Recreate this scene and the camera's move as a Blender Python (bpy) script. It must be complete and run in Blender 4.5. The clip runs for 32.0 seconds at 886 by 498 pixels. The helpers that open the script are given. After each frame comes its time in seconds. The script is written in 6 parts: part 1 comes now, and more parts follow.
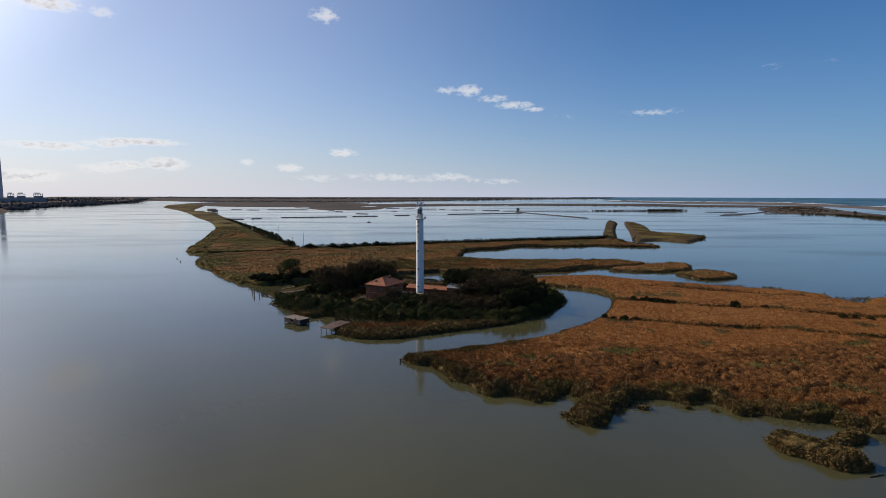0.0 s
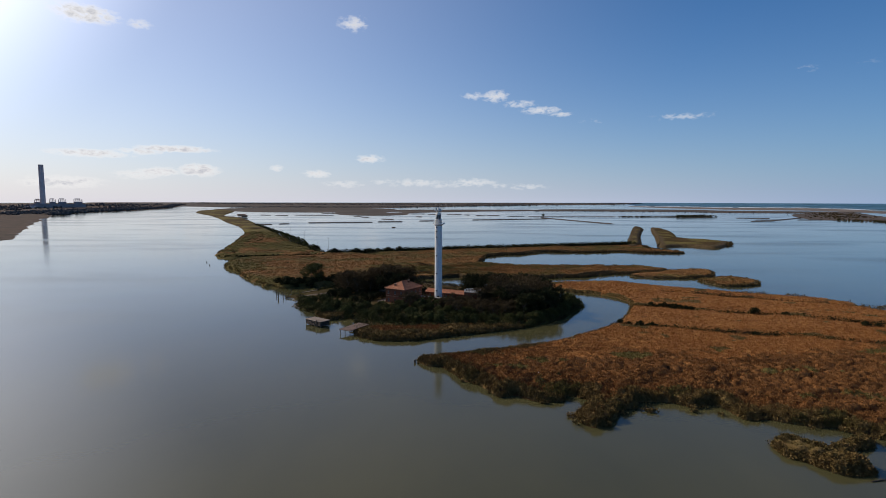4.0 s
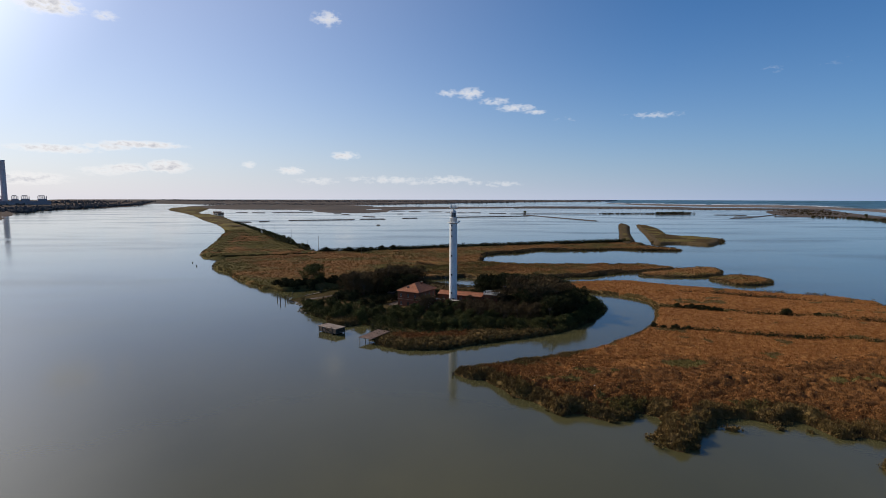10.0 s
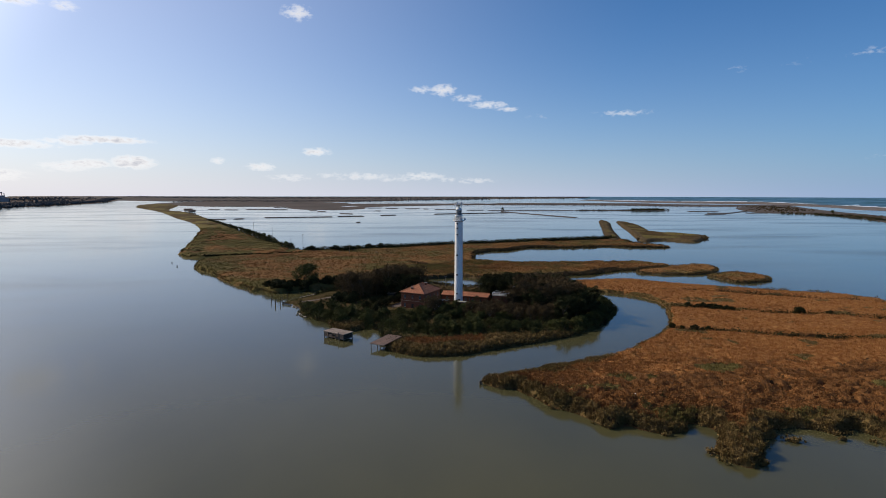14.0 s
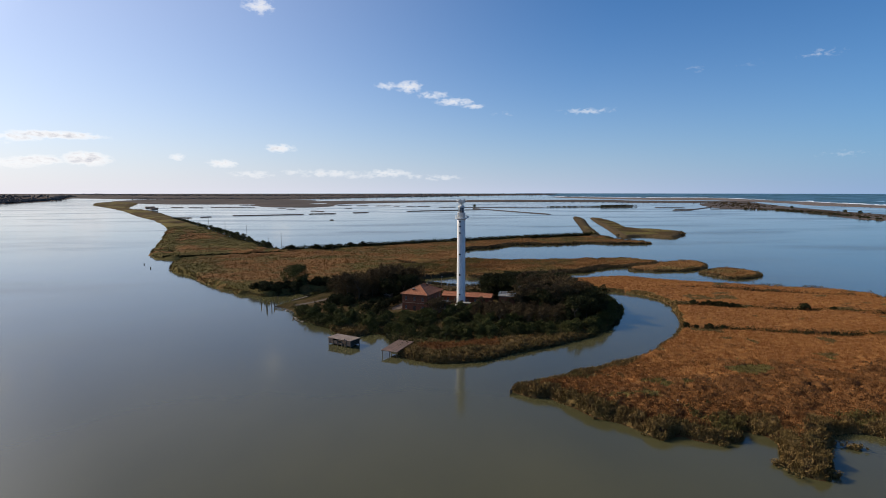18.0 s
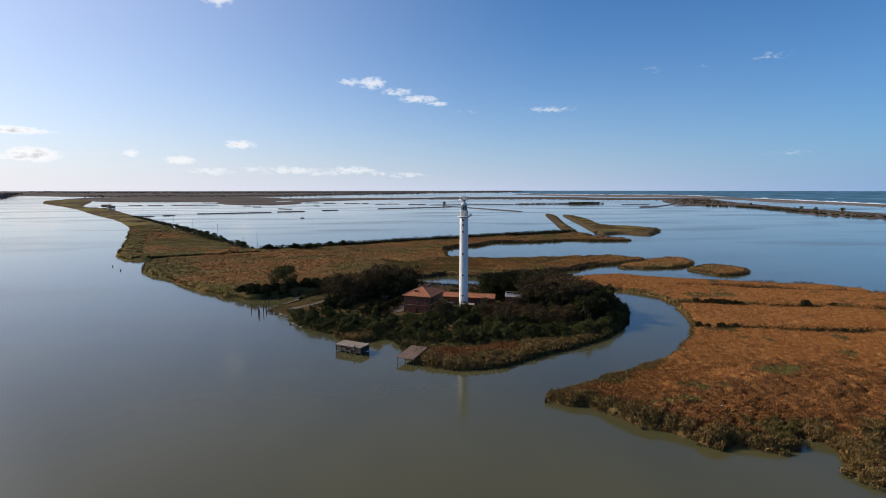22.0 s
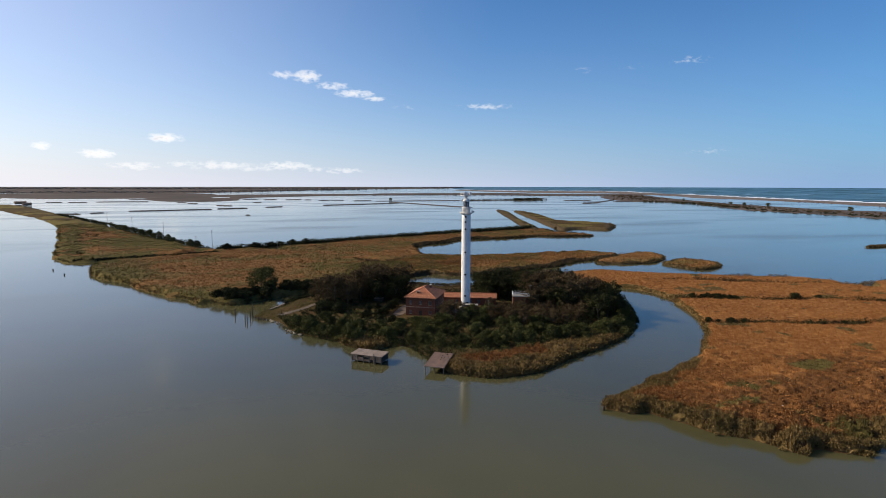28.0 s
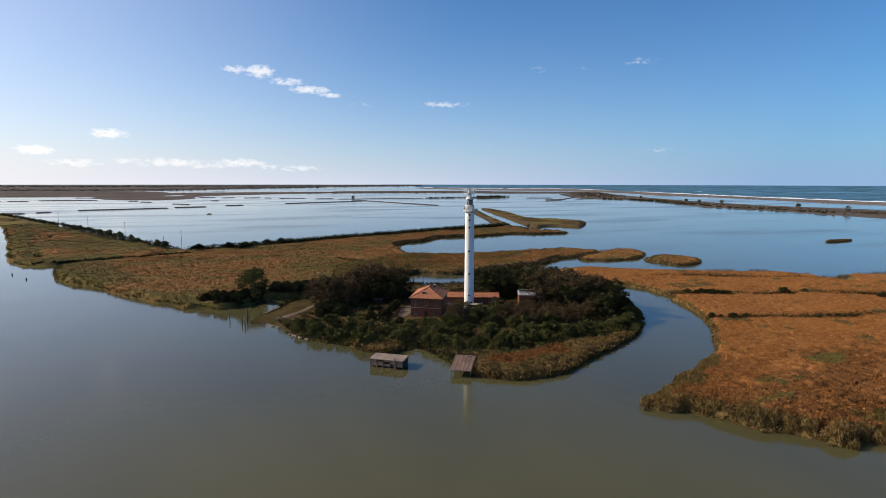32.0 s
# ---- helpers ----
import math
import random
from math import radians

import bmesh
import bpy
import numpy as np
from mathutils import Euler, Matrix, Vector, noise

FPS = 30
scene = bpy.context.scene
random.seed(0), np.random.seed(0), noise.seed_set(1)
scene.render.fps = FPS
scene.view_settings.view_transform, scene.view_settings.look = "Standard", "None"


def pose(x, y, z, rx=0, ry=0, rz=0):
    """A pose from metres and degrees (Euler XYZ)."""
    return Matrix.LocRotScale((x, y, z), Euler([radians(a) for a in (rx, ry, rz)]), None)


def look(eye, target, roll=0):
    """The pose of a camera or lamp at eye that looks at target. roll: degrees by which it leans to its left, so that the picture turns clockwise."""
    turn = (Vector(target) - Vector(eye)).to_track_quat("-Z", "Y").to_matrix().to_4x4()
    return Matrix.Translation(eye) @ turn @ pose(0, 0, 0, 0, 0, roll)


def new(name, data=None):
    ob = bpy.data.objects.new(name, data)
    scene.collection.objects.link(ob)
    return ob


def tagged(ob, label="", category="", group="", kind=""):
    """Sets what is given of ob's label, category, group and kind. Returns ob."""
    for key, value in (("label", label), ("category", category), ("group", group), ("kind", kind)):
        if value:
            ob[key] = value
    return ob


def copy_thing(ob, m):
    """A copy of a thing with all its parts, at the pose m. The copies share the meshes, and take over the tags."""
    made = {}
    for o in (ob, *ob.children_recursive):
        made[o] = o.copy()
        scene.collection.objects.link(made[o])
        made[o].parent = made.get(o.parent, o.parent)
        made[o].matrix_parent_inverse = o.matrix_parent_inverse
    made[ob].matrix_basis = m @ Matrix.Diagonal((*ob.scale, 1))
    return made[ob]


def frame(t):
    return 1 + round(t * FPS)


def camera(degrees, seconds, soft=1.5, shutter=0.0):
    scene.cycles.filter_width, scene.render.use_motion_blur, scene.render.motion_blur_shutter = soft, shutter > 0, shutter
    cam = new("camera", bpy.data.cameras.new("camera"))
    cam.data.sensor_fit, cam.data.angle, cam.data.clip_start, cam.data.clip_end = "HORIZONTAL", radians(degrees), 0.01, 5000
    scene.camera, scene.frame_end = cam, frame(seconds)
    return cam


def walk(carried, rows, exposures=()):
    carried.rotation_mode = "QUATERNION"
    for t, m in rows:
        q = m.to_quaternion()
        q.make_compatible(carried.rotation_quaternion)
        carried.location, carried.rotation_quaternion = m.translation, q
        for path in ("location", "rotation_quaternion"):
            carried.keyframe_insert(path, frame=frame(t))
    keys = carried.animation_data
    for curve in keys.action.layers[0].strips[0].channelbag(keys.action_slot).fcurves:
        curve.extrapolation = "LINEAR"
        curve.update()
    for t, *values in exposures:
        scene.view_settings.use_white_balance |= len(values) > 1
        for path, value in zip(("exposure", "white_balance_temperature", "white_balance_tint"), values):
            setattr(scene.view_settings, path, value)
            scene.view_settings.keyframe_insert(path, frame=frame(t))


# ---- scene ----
cam = camera(79.5, 32.0, 0.75)
PATH = [
    (0, (-0.34, 0.518, 50.481), (-0.339, 2.508, 50.278), 0.1),
    (0.5, (1.02, -0.731, 50.504), (1.008, 1.259, 50.304), 0.1),
    (1, (2.303, -1.934, 50.539), (2.275, 0.056, 50.343), 0.1),
    (1.5, (3.352, -3.008, 50.587), (3.315, -1.017, 50.396), 0.1),
    (2, (4.101, -3.898, 50.625), (4.046, -1.908, 50.435), 0.1),
    (2.5, (4.531, -4.516, 50.644), (4.46, -2.526, 50.458), 0.1),
    (3, (4.598, -4.744, 50.657), (4.518, -2.754, 50.472), 0.1),
    (3.5, (4.213, -4.539, 50.661), (4.124, -2.549, 50.477), 0.1),
    (5.5, (0.226, -1.863, 50.681), (0.122, 0.126, 50.502), -0.0),
    (6, (-1.176, -0.852, 50.669), (-1.277, 1.138, 50.489), -0.0),
    (6.5, (-2.903, 0.393, 50.656), (-2.992, 2.383, 50.477), -0.1),
    (7, (-4.764, 1.782, 50.624), (-4.84, 3.772, 50.442), -0.1),
    (7.5, (-6.642, 3.258, 50.579), (-6.707, 5.248, 50.394), -0.1),
    (8, (-8.445, 4.757, 50.54), (-8.499, 6.747, 50.352), 0.0),
    (8.5, (-10.234, 6.176, 50.5), (-10.277, 8.167, 50.311), 0.1),
    (9, (-12.004, 7.563, 50.484), (-12.034, 9.553, 50.294), 0.1),
    (9.5, (-13.794, 8.981, 50.486), (-13.813, 10.972, 50.295), 0.1),
    (10, (-15.586, 10.395, 50.494), (-15.591, 12.386, 50.301), 0.1),
    (10.5, (-17.361, 11.747, 50.481), (-17.353, 13.737, 50.286), 0.0),
    (11, (-19.113, 13.087, 50.456), (-19.09, 15.077, 50.259), 0.1),
    (11.5, (-20.88, 14.423, 50.435), (-20.845, 16.413, 50.237), -0.0),
    (12, (-22.649, 15.785, 50.432), (-22.6, 17.774, 50.233), -0.0),
    (12.5, (-24.41, 17.115, 50.429), (-24.351, 19.104, 50.228), 0.1),
    (13, (-26.17, 18.433, 50.431), (-26.1, 20.421, 50.228), 0.0),
    (13.5, (-27.946, 19.754, 50.453), (-27.863, 21.742, 50.25), 0.1),
    (14, (-29.712, 21.066, 50.483), (-29.617, 23.054, 50.278), 0.1),
    (14.5, (-31.506, 22.389, 50.506), (-31.397, 24.376, 50.299), 0.1),
    (16.5, (-38.618, 27.934, 50.424), (-38.451, 29.915, 50.211), 0.1),
    (17, (-40.423, 29.298, 50.41), (-40.238, 31.278, 50.196), 0.0),
    (17.5, (-42.234, 30.627, 50.404), (-42.032, 32.605, 50.189), 0.0),
    (18, (-43.995, 31.961, 50.394), (-43.778, 33.937, 50.178), -0.0),
    (18.5, (-45.733, 33.303, 50.382), (-45.501, 35.278, 50.165), 0.0),
    (19, (-47.511, 34.716, 50.377), (-47.26, 36.688, 50.157), 0.0),
    (19.5, (-49.269, 36.15, 50.386), (-49.001, 38.12, 50.166), 0.1),
    (20, (-50.996, 37.528, 50.396), (-50.712, 39.495, 50.173), 0.0),
    (20.5, (-52.749, 38.881, 50.388), (-52.449, 40.846, 50.165), 0.1),
    (21, (-54.539, 40.225, 50.359), (-54.223, 42.187, 50.136), -0.0),
    (21.5, (-56.369, 41.554, 50.343), (-56.037, 43.513, 50.117), -0.0),
    (22, (-58.181, 42.879, 50.327), (-57.834, 44.836, 50.101), 0.0),
    (22.5, (-60.019, 44.173, 50.317), (-59.655, 46.126, 50.088), 0.0),
    (23, (-61.861, 45.499, 50.297), (-61.481, 47.449, 50.068), 0.0),
    (23.5, (-63.704, 46.922, 50.259), (-63.306, 48.869, 50.029), -0.0),
    (24, (-65.473, 48.374, 50.222), (-65.057, 50.317, 49.99), -0.0),
    (24.5, (-67.269, 49.81, 50.173), (-66.833, 51.748, 49.941), 0.0),
    (25, (-69.097, 51.203, 50.112), (-68.643, 53.136, 49.877), -0.1),
    (25.5, (-70.964, 52.563, 50.052), (-70.489, 54.491, 49.815), -0.2),
    (27.5, (-78.261, 58.043, 49.931), (-77.708, 59.95, 49.692), 0.1),
    (28, (-80.05, 59.436, 49.923), (-79.481, 61.338, 49.683), 0.1),
    (28.5, (-81.808, 60.783, 49.899), (-81.221, 62.68, 49.658), 0.1),
    (29, (-83.524, 62.087, 49.875), (-82.922, 63.978, 49.633), 0.0),
    (29.5, (-85.235, 63.446, 49.854), (-84.615, 65.332, 49.611), 0.0),
    (30, (-87.035, 64.809, 49.815), (-86.396, 66.688, 49.571), 0.0),
    (30.5, (-88.918, 66.099, 49.782), (-88.259, 67.971, 49.537), -0.1),
    (31, (-90.87, 67.315, 49.773), (-90.192, 69.18, 49.527), -0.1),
    (31.5, (-92.889, 68.445, 49.782), (-92.192, 70.304, 49.535), -0.0),
    (32, (-95.002, 69.514, 49.798), (-94.286, 71.365, 49.55), 0.1),
]
EXPOSURES = [(0, -0.28, 6500, 10), (9, -0.23, 6500, 10), (19, -0.03, 6500, 10), (25, 0.07, 6550, 10), (32, 0.19, 6850, 10)]
walk(cam, [(t, look(eye, target, roll)) for t, eye, target, roll in PATH], EXPOSURES)

# ---- light ----
SUN_AZ, SUN_EL = radians(-61.2), radians(30.3)
SUN_DIR = Vector((math.sin(SUN_AZ) * math.cos(SUN_EL), math.cos(SUN_AZ) * math.cos(SUN_EL), math.sin(SUN_EL)))
sun = new("sun", bpy.data.lights.new("sun", "SUN"))
sun.data.energy, sun.data.angle, sun.data.color = 4.1, radians(0.6), (1.0, 0.88, 0.70)
sun.matrix_world = look((0, 0, 200), Vector((0, 0, 200)) - SUN_DIR)

# clouds of the sky: azimuth from north, elevation, half width, half height (radians), strength
CLOUDS = [
    (-0.210, 0.305, 0.026, 0.013, 0.9), (0.008, 0.188, 0.022, 0.007, 0.8), (0.047, 0.187, 0.026, 0.011, 0.9), (0.092, 0.173, 0.030, 0.007, 0.85), (0.132, 0.161, 0.038, 0.007, 0.9), (0.166, 0.153, 0.022, 0.005, 0.8),
    (0.368, 0.141, 0.048, 0.006, 0.62), (-0.627, 0.072, 0.058, 0.007, 1.1), (-0.560, 0.078, 0.040, 0.006, 1.0), (-0.510, 0.084, 0.062, 0.006, 1.2),
    (-0.535, 0.046, 0.035, 0.008, 1.1), (-0.475, 0.050, 0.032, 0.011, 1.3), (-0.564, 0.041, 0.040, 0.008, 0.9), (-0.183, 0.075, 0.026, 0.008, 1.0),
    (-0.348, 0.056, 0.012, 0.006, 0.9), (-0.231, 0.029, 0.040, 0.007, 0.7), (-0.160, 0.034, 0.030, 0.006, 0.6), (-0.098, 0.032, 0.058, 0.008, 0.75), (-0.045, 0.028, 0.040, 0.006, 0.65),
    (0.007, 0.033, 0.048, 0.008, 0.8), (0.058, 0.027, 0.035, 0.005, 0.6), (0.101, 0.025, 0.045, 0.006, 0.65), (-0.625, 0.275, 0.045, 0.014, 1.2),
    (-0.552, 0.271, 0.019, 0.008, 0.8), (-0.665, 0.027, 0.055, 0.010, 1.1), (-0.278, 0.047, 0.026, 0.007, 1.0),
    (0.537, 0.198, 0.018, 0.006, 0.35), (0.221, 0.139, 0.020, 0.005, 0.4), (0.711, 0.202, 0.034, 0.007, 0.42),
    (0.752, 0.055, 0.036, 0.006, 0.42), (0.620, 0.200, 0.025, 0.006, 0.25),
]


def make_world():
    world = bpy.data.worlds.new("sky")
    scene.world = world
    world.use_nodes = True
    nt = world.node_tree
    nt.nodes.clear()

    def node(kind, **values):
        n = nt.nodes.new(kind)
        for key, value in values.items():
            n.inputs[key if not key.startswith("i") else int(key[1:])].default_value = value
        return n

    def maths(op, a, b=None, c=None, clamp=False):
        n = nt.nodes.new("ShaderNodeMath")
        n.operation, n.use_clamp = op, clamp
        for i, v in enumerate((a, b, c)):
            if v is None:
                continue
            if isinstance(v, (int, float)):
                n.inputs[i].default_value = v
            else:
                nt.links.new(v, n.inputs[i])
        return n.outputs[0]

    sky = nt.nodes.new("ShaderNodeTexSky")
    sky.sky_type, sky.sun_disc = "NISHITA", False
    sky.sun_elevation, sky.sun_rotation = SUN_EL, SUN_AZ
    sky.altitude, sky.air_density, sky.dust_density, sky.ozone_density = 30, 1.0, SKY_DUST, 4.0
    coord = nt.nodes.new("ShaderNodeTexCoord")
    sep = nt.nodes.new("ShaderNodeSeparateXYZ")
    nt.links.new(coord.outputs["Generated"], sep.inputs[0])
    az = maths("ARCTAN2", sep.outputs[0], sep.outputs[1])
    el = maths("ARCSINE", sep.outputs[2])
    flat = nt.nodes.new("ShaderNodeCombineXYZ")
    nt.links.new(az, flat.inputs[0])
    nt.links.new(maths("MULTIPLY", el, 1.9), flat.inputs[1])
    puffs = node("ShaderNodeTexNoise", Scale=74.0, Detail=9.0, Roughness=0.6, Distortion=0.2)
    nt.links.new(flat.outputs[0], puffs.inputs["Vector"])
    wisps = node("ShaderNodeTexNoise", Scale=7.0, Detail=6.0, Roughness=0.6)
    nt.links.new(flat.outputs[0], wisps.inputs["Vector"])
    total = None
    for a0, e0, w, h, s in CLOUDS:
        # flat bases: the lower half falls off faster than the upper
        da = maths("DIVIDE", maths("SUBTRACT", az, a0), w)
        de = maths("DIVIDE", maths("SUBTRACT", el, e0), h)
        q = maths("ADD", maths("MULTIPLY", da, da), maths("MULTIPLY", de, de))
        m = maths("MULTIPLY", maths("SUBTRACT", 1.0, maths("MULTIPLY", q, 0.55), clamp=True), s)
        total = m if total is None else maths("MAXIMUM", total, m)
    ragged = maths("MULTIPLY", maths("SUBTRACT", puffs.outputs["Fac"], 0.5), 3.2)
    body = maths("ADD", maths("SUBTRACT", total, 0.30), maths("MULTIPLY", ragged, 0.78))
    cover = maths("MULTIPLY", body, 1.25, clamp=True)
    cover = maths("MULTIPLY", cover, maths("GREATER_THAN", total, 0.001))
    cover = maths("MULTIPLY", cover, maths("MULTIPLY", total, 0.95, clamp=True))
    tint = nt.nodes.new("ShaderNodeMixRGB")
    tint.inputs[1].default_value = (*CLOUD_WHITE, 1)
    tint.inputs[2].default_value = (*CLOUD_GREY, 1)
    nt.links.new(maths("MULTIPLY", maths("SUBTRACT", body, 0.45), 1.1, clamp=True), tint.inputs[0])
    # clear deep blue away from the sun, a pale glow round it, and haze towards the horizon
    def mixed(mode, fac, a, b):
        n = nt.nodes.new("ShaderNodeMixRGB")
        n.blend_type = mode
        for i, v in enumerate((fac, a, b)):
            if isinstance(v, (int, float)):
                n.inputs[i].default_value = v
            elif isinstance(v, tuple):
                n.inputs[i].default_value = (*v, 1)
            else:
                nt.links.new(v, n.inputs[i])
        return n.outputs[0]

    toward = nt.nodes.new("ShaderNodeVectorMath")
    toward.operation = "DOT_PRODUCT"
    nt.links.new(coord.outputs["Generated"], toward.inputs[0])
    toward.inputs[1].default_value = SUN_DIR
    near_sun = maths("DIVIDE", maths("SUBTRACT", toward.outputs["Value"], 0.22), 0.72, clamp=True)
    clear = mixed("MULTIPLY", 1.0, sky.outputs[0], mixed("MIX", near_sun, (0.40, 0.90, 1.30), (0.92, 0.99, 1.12)))
    glow = mixed("ADD", maths("MULTIPLY", near_sun, near_sun), clear, (3.2, 2.7, 2.4))
    aureole = maths("DIVIDE", maths("SUBTRACT", toward.outputs["Value"], 0.84), 0.16, clamp=True)
    glow = mixed("ADD", maths("MULTIPLY", aureole, aureole), glow, (26.0, 25.0, 24.0))
    wide_sun = maths("DIVIDE", maths("ADD", toward.outputs["Value"], 0.35), 1.25, clamp=True)
    haze = mixed("MIX", wide_sun, (2.9, 4.6, 7.6), (10.4, 10.0, 10.6))
    low = maths("EXPONENT", maths("MULTIPLY", maths("MAXIMUM", el, 0.0), -9.0))
    hazy = mixed("MIX", maths("MULTIPLY", low, 0.92), glow, haze)
    mix = nt.nodes.new("ShaderNodeMixRGB")
    nt.links.new(cover, mix.inputs[0])
    nt.links.new(hazy, mix.inputs[1])
    nt.links.new(tint.outputs[0], mix.inputs[2])
    back = node("ShaderNodeBackground", Strength=SKY_POWER)
    nt.links.new(mix.outputs[0], back.inputs[0])
    out = nt.nodes.new("ShaderNodeOutputWorld")
    nt.links.new(back.outputs[0], out.inputs[0])


SKY_POWER, SKY_DUST = 0.09, 0.5
CLOUD_WHITE, CLOUD_GREY = (12.2, 12.0, 11.9), (6.6, 6.8, 7.6)
make_world()


# ---- materials ----
def material(name, colours, scales=(0.6, 6.0), rough=0.85, bump=0.2, bump_scale=8.0, spread=(0.35, 0.65), spec=0.3,
             metal=0.0, through_light=0.0, island=0.0, per_object=0.0, stretch=(1, 1, 1)):
    """A surface of two or three colours mixed by a broad and a fine noise, with fine relief."""
    mat = bpy.data.materials.new(name)
    mat.use_nodes = True
    nt = mat.node_tree
    nt.nodes.clear()
    link = nt.links.new
    coord = nt.nodes.new("ShaderNodeTexCoord")
    mapping = nt.nodes.new("ShaderNodeMapping")
    mapping.inputs["Scale"].default_value = stretch
    link(coord.outputs["Object"], mapping.inputs["Vector"])

    def noise_at(scale, detail):
        n = nt.nodes.new("ShaderNodeTexNoise")
        n.inputs["Scale"].default_value, n.inputs["Detail"].default_value = scale, detail
        link(mapping.outputs[0], n.inputs["Vector"])
        return n.outputs["Fac"]

    def ramp(fac, a, b):
        r = nt.nodes.new("ShaderNodeMapRange")
        r.inputs["From Min"].default_value, r.inputs["From Max"].default_value = a, b
        link(fac, r.inputs["Value"])
        return r.outputs[0]

    def mixed(fac, a, b, mode="MIX"):
        m = nt.nodes.new("ShaderNodeMixRGB")
        m.blend_type = mode
        for i, v in ((0, fac), (1, a), (2, b)):
            if isinstance(v, (int, float)):
                m.inputs[i].default_value = v
            elif isinstance(v, tuple):
                m.inputs[i].default_value = (*v, 1)
            else:
                link(v, m.inputs[i])
        return m.outputs[0]

    broad, fine = noise_at(scales[0], 5), noise_at(scales[1], 4)
    col = mixed(ramp(broad, *spread), colours[0], colours[1])
    if len(colours) > 2:
        col = mixed(ramp(fine, 0.45, 0.72), col, colours[2])
    shade = nt.nodes.new("ShaderNodeHueSaturation")
    link(col, shade.inputs["Color"])
    value = ramp(fine, 0.25, 0.75)
    scale_value = nt.nodes.new("ShaderNodeMath")
    scale_value.operation = "MULTIPLY_ADD"
    link(value, scale_value.inputs[0])
    scale_value.inputs[1].default_value, scale_value.inputs[2].default_value = 0.35, 0.82
    val = scale_value.outputs[0]
    for amount, source in ((island, ("ShaderNodeNewGeometry", "Random Per Island")), (per_object, ("ShaderNodeObjectInfo", "Random"))):
        if amount:
            n = nt.nodes.new(source[0])
            m = nt.nodes.new("ShaderNodeMath")
            m.operation = "MULTIPLY_ADD"
            link(n.outputs[source[1]], m.inputs[0])
            m.inputs[1].default_value, m.inputs[2].default_value = amount, 1 - amount / 2
            k = nt.nodes.new("ShaderNodeMath")
            k.operation = "MULTIPLY"
            link(val, k.inputs[0])
            link(m.outputs[0], k.inputs[1])
            val = k.outputs[0]
    link(val, shade.inputs["Value"])
    bsdf = nt.nodes.new("ShaderNodeBsdfPrincipled")
    link(shade.outputs[0], bsdf.inputs["Base Color"])
    bsdf.inputs["Roughness"].default_value, bsdf.inputs["Metallic"].default_value = rough, metal
    bsdf.inputs["Specular IOR Level"].default_value = spec
    if bump:
        b = nt.nodes.new("ShaderNodeBump")
        b.inputs["Strength"].default_value, b.inputs["Distance"].default_value = bump, 0.3 / bump_scale
        link(noise_at(bump_scale, 5), b.inputs["Height"])
        link(b.outputs[0], bsdf.inputs["Normal"])
    out = nt.nodes.new("ShaderNodeOutputMaterial")
    if through_light:
        tr = nt.nodes.new("ShaderNodeBsdfTranslucent")
        link(shade.outputs[0], tr.inputs["Color"])
        mx = nt.nodes.new("ShaderNodeMixShader")
        mx.inputs[0].default_value = through_light
        link(bsdf.outputs[0], mx.inputs[1])
        link(tr.outputs[0], mx.inputs[2])
        link(mx.outputs[0], out.inputs[0])
    else:
        link(bsdf.outputs[0], out.inputs[0])
    return mat


def water_material(name, murk, murk_two, rough, ripple=0.17, ior=1.33, film=0.22):
    mat = bpy.data.materials.new(name)
    mat.use_nodes = True
    nt = mat.node_tree
    link = nt.links.new
    bsdf = nt.nodes["Principled BSDF"]
    coord = nt.nodes.new("ShaderNodeTexCoord")

    def noise_at(scale, detail, stretch=(1, 1, 1), turn=0.0):
        mp = nt.nodes.new("ShaderNodeMapping")
        mp.inputs["Scale"].default_value, mp.inputs["Rotation"].default_value = stretch, (0, 0, turn)
        n = nt.nodes.new("ShaderNodeTexNoise")
        n.inputs["Scale"].default_value, n.inputs["Detail"].default_value = scale, detail
        link(coord.outputs["Object"], mp.inputs[0])
        link(mp.outputs[0], n.inputs["Vector"])
        return n.outputs["Fac"]

    def ramp(fac, a, b, c, d):
        r = nt.nodes.new("ShaderNodeMapRange")
        for i, v in enumerate((a, b, c, d)):
            r.inputs[i + 1].default_value = v
        link(fac, r.inputs["Value"])
        return r.outputs[0]

    m = nt.nodes.new("ShaderNodeMixRGB")
    m.inputs[1].default_value, m.inputs[2].default_value = (*murk, 1), (*murk_two, 1)
    link(ramp(noise_at(0.018, 4, (1, 0.6, 1), 0.7), 0.35, 0.65, 0, 1), m.inputs[0])
    link(m.outputs[0], bsdf.inputs["Base Color"])
    link(ramp(noise_at(0.004, 5, (1, 3.0, 1), 0.15), 0.48, 0.68, rough, rough * 2.3), bsdf.inputs["Roughness"])
    bsdf.inputs["IOR"].default_value = ior
    bsdf.inputs["Coat Weight"].default_value, bsdf.inputs["Coat Roughness"].default_value, bsdf.inputs["Coat IOR"].default_value = film, rough, 1.33
    b = nt.nodes.new("ShaderNodeBump")
    b.inputs["Strength"].default_value, b.inputs["Distance"].default_value = ripple, 0.05
    link(noise_at(0.9, 4, (1, 1.6, 1), 0.5), b.inputs["Height"])
    link(b.outputs[0], bsdf.inputs["Normal"])
    return mat


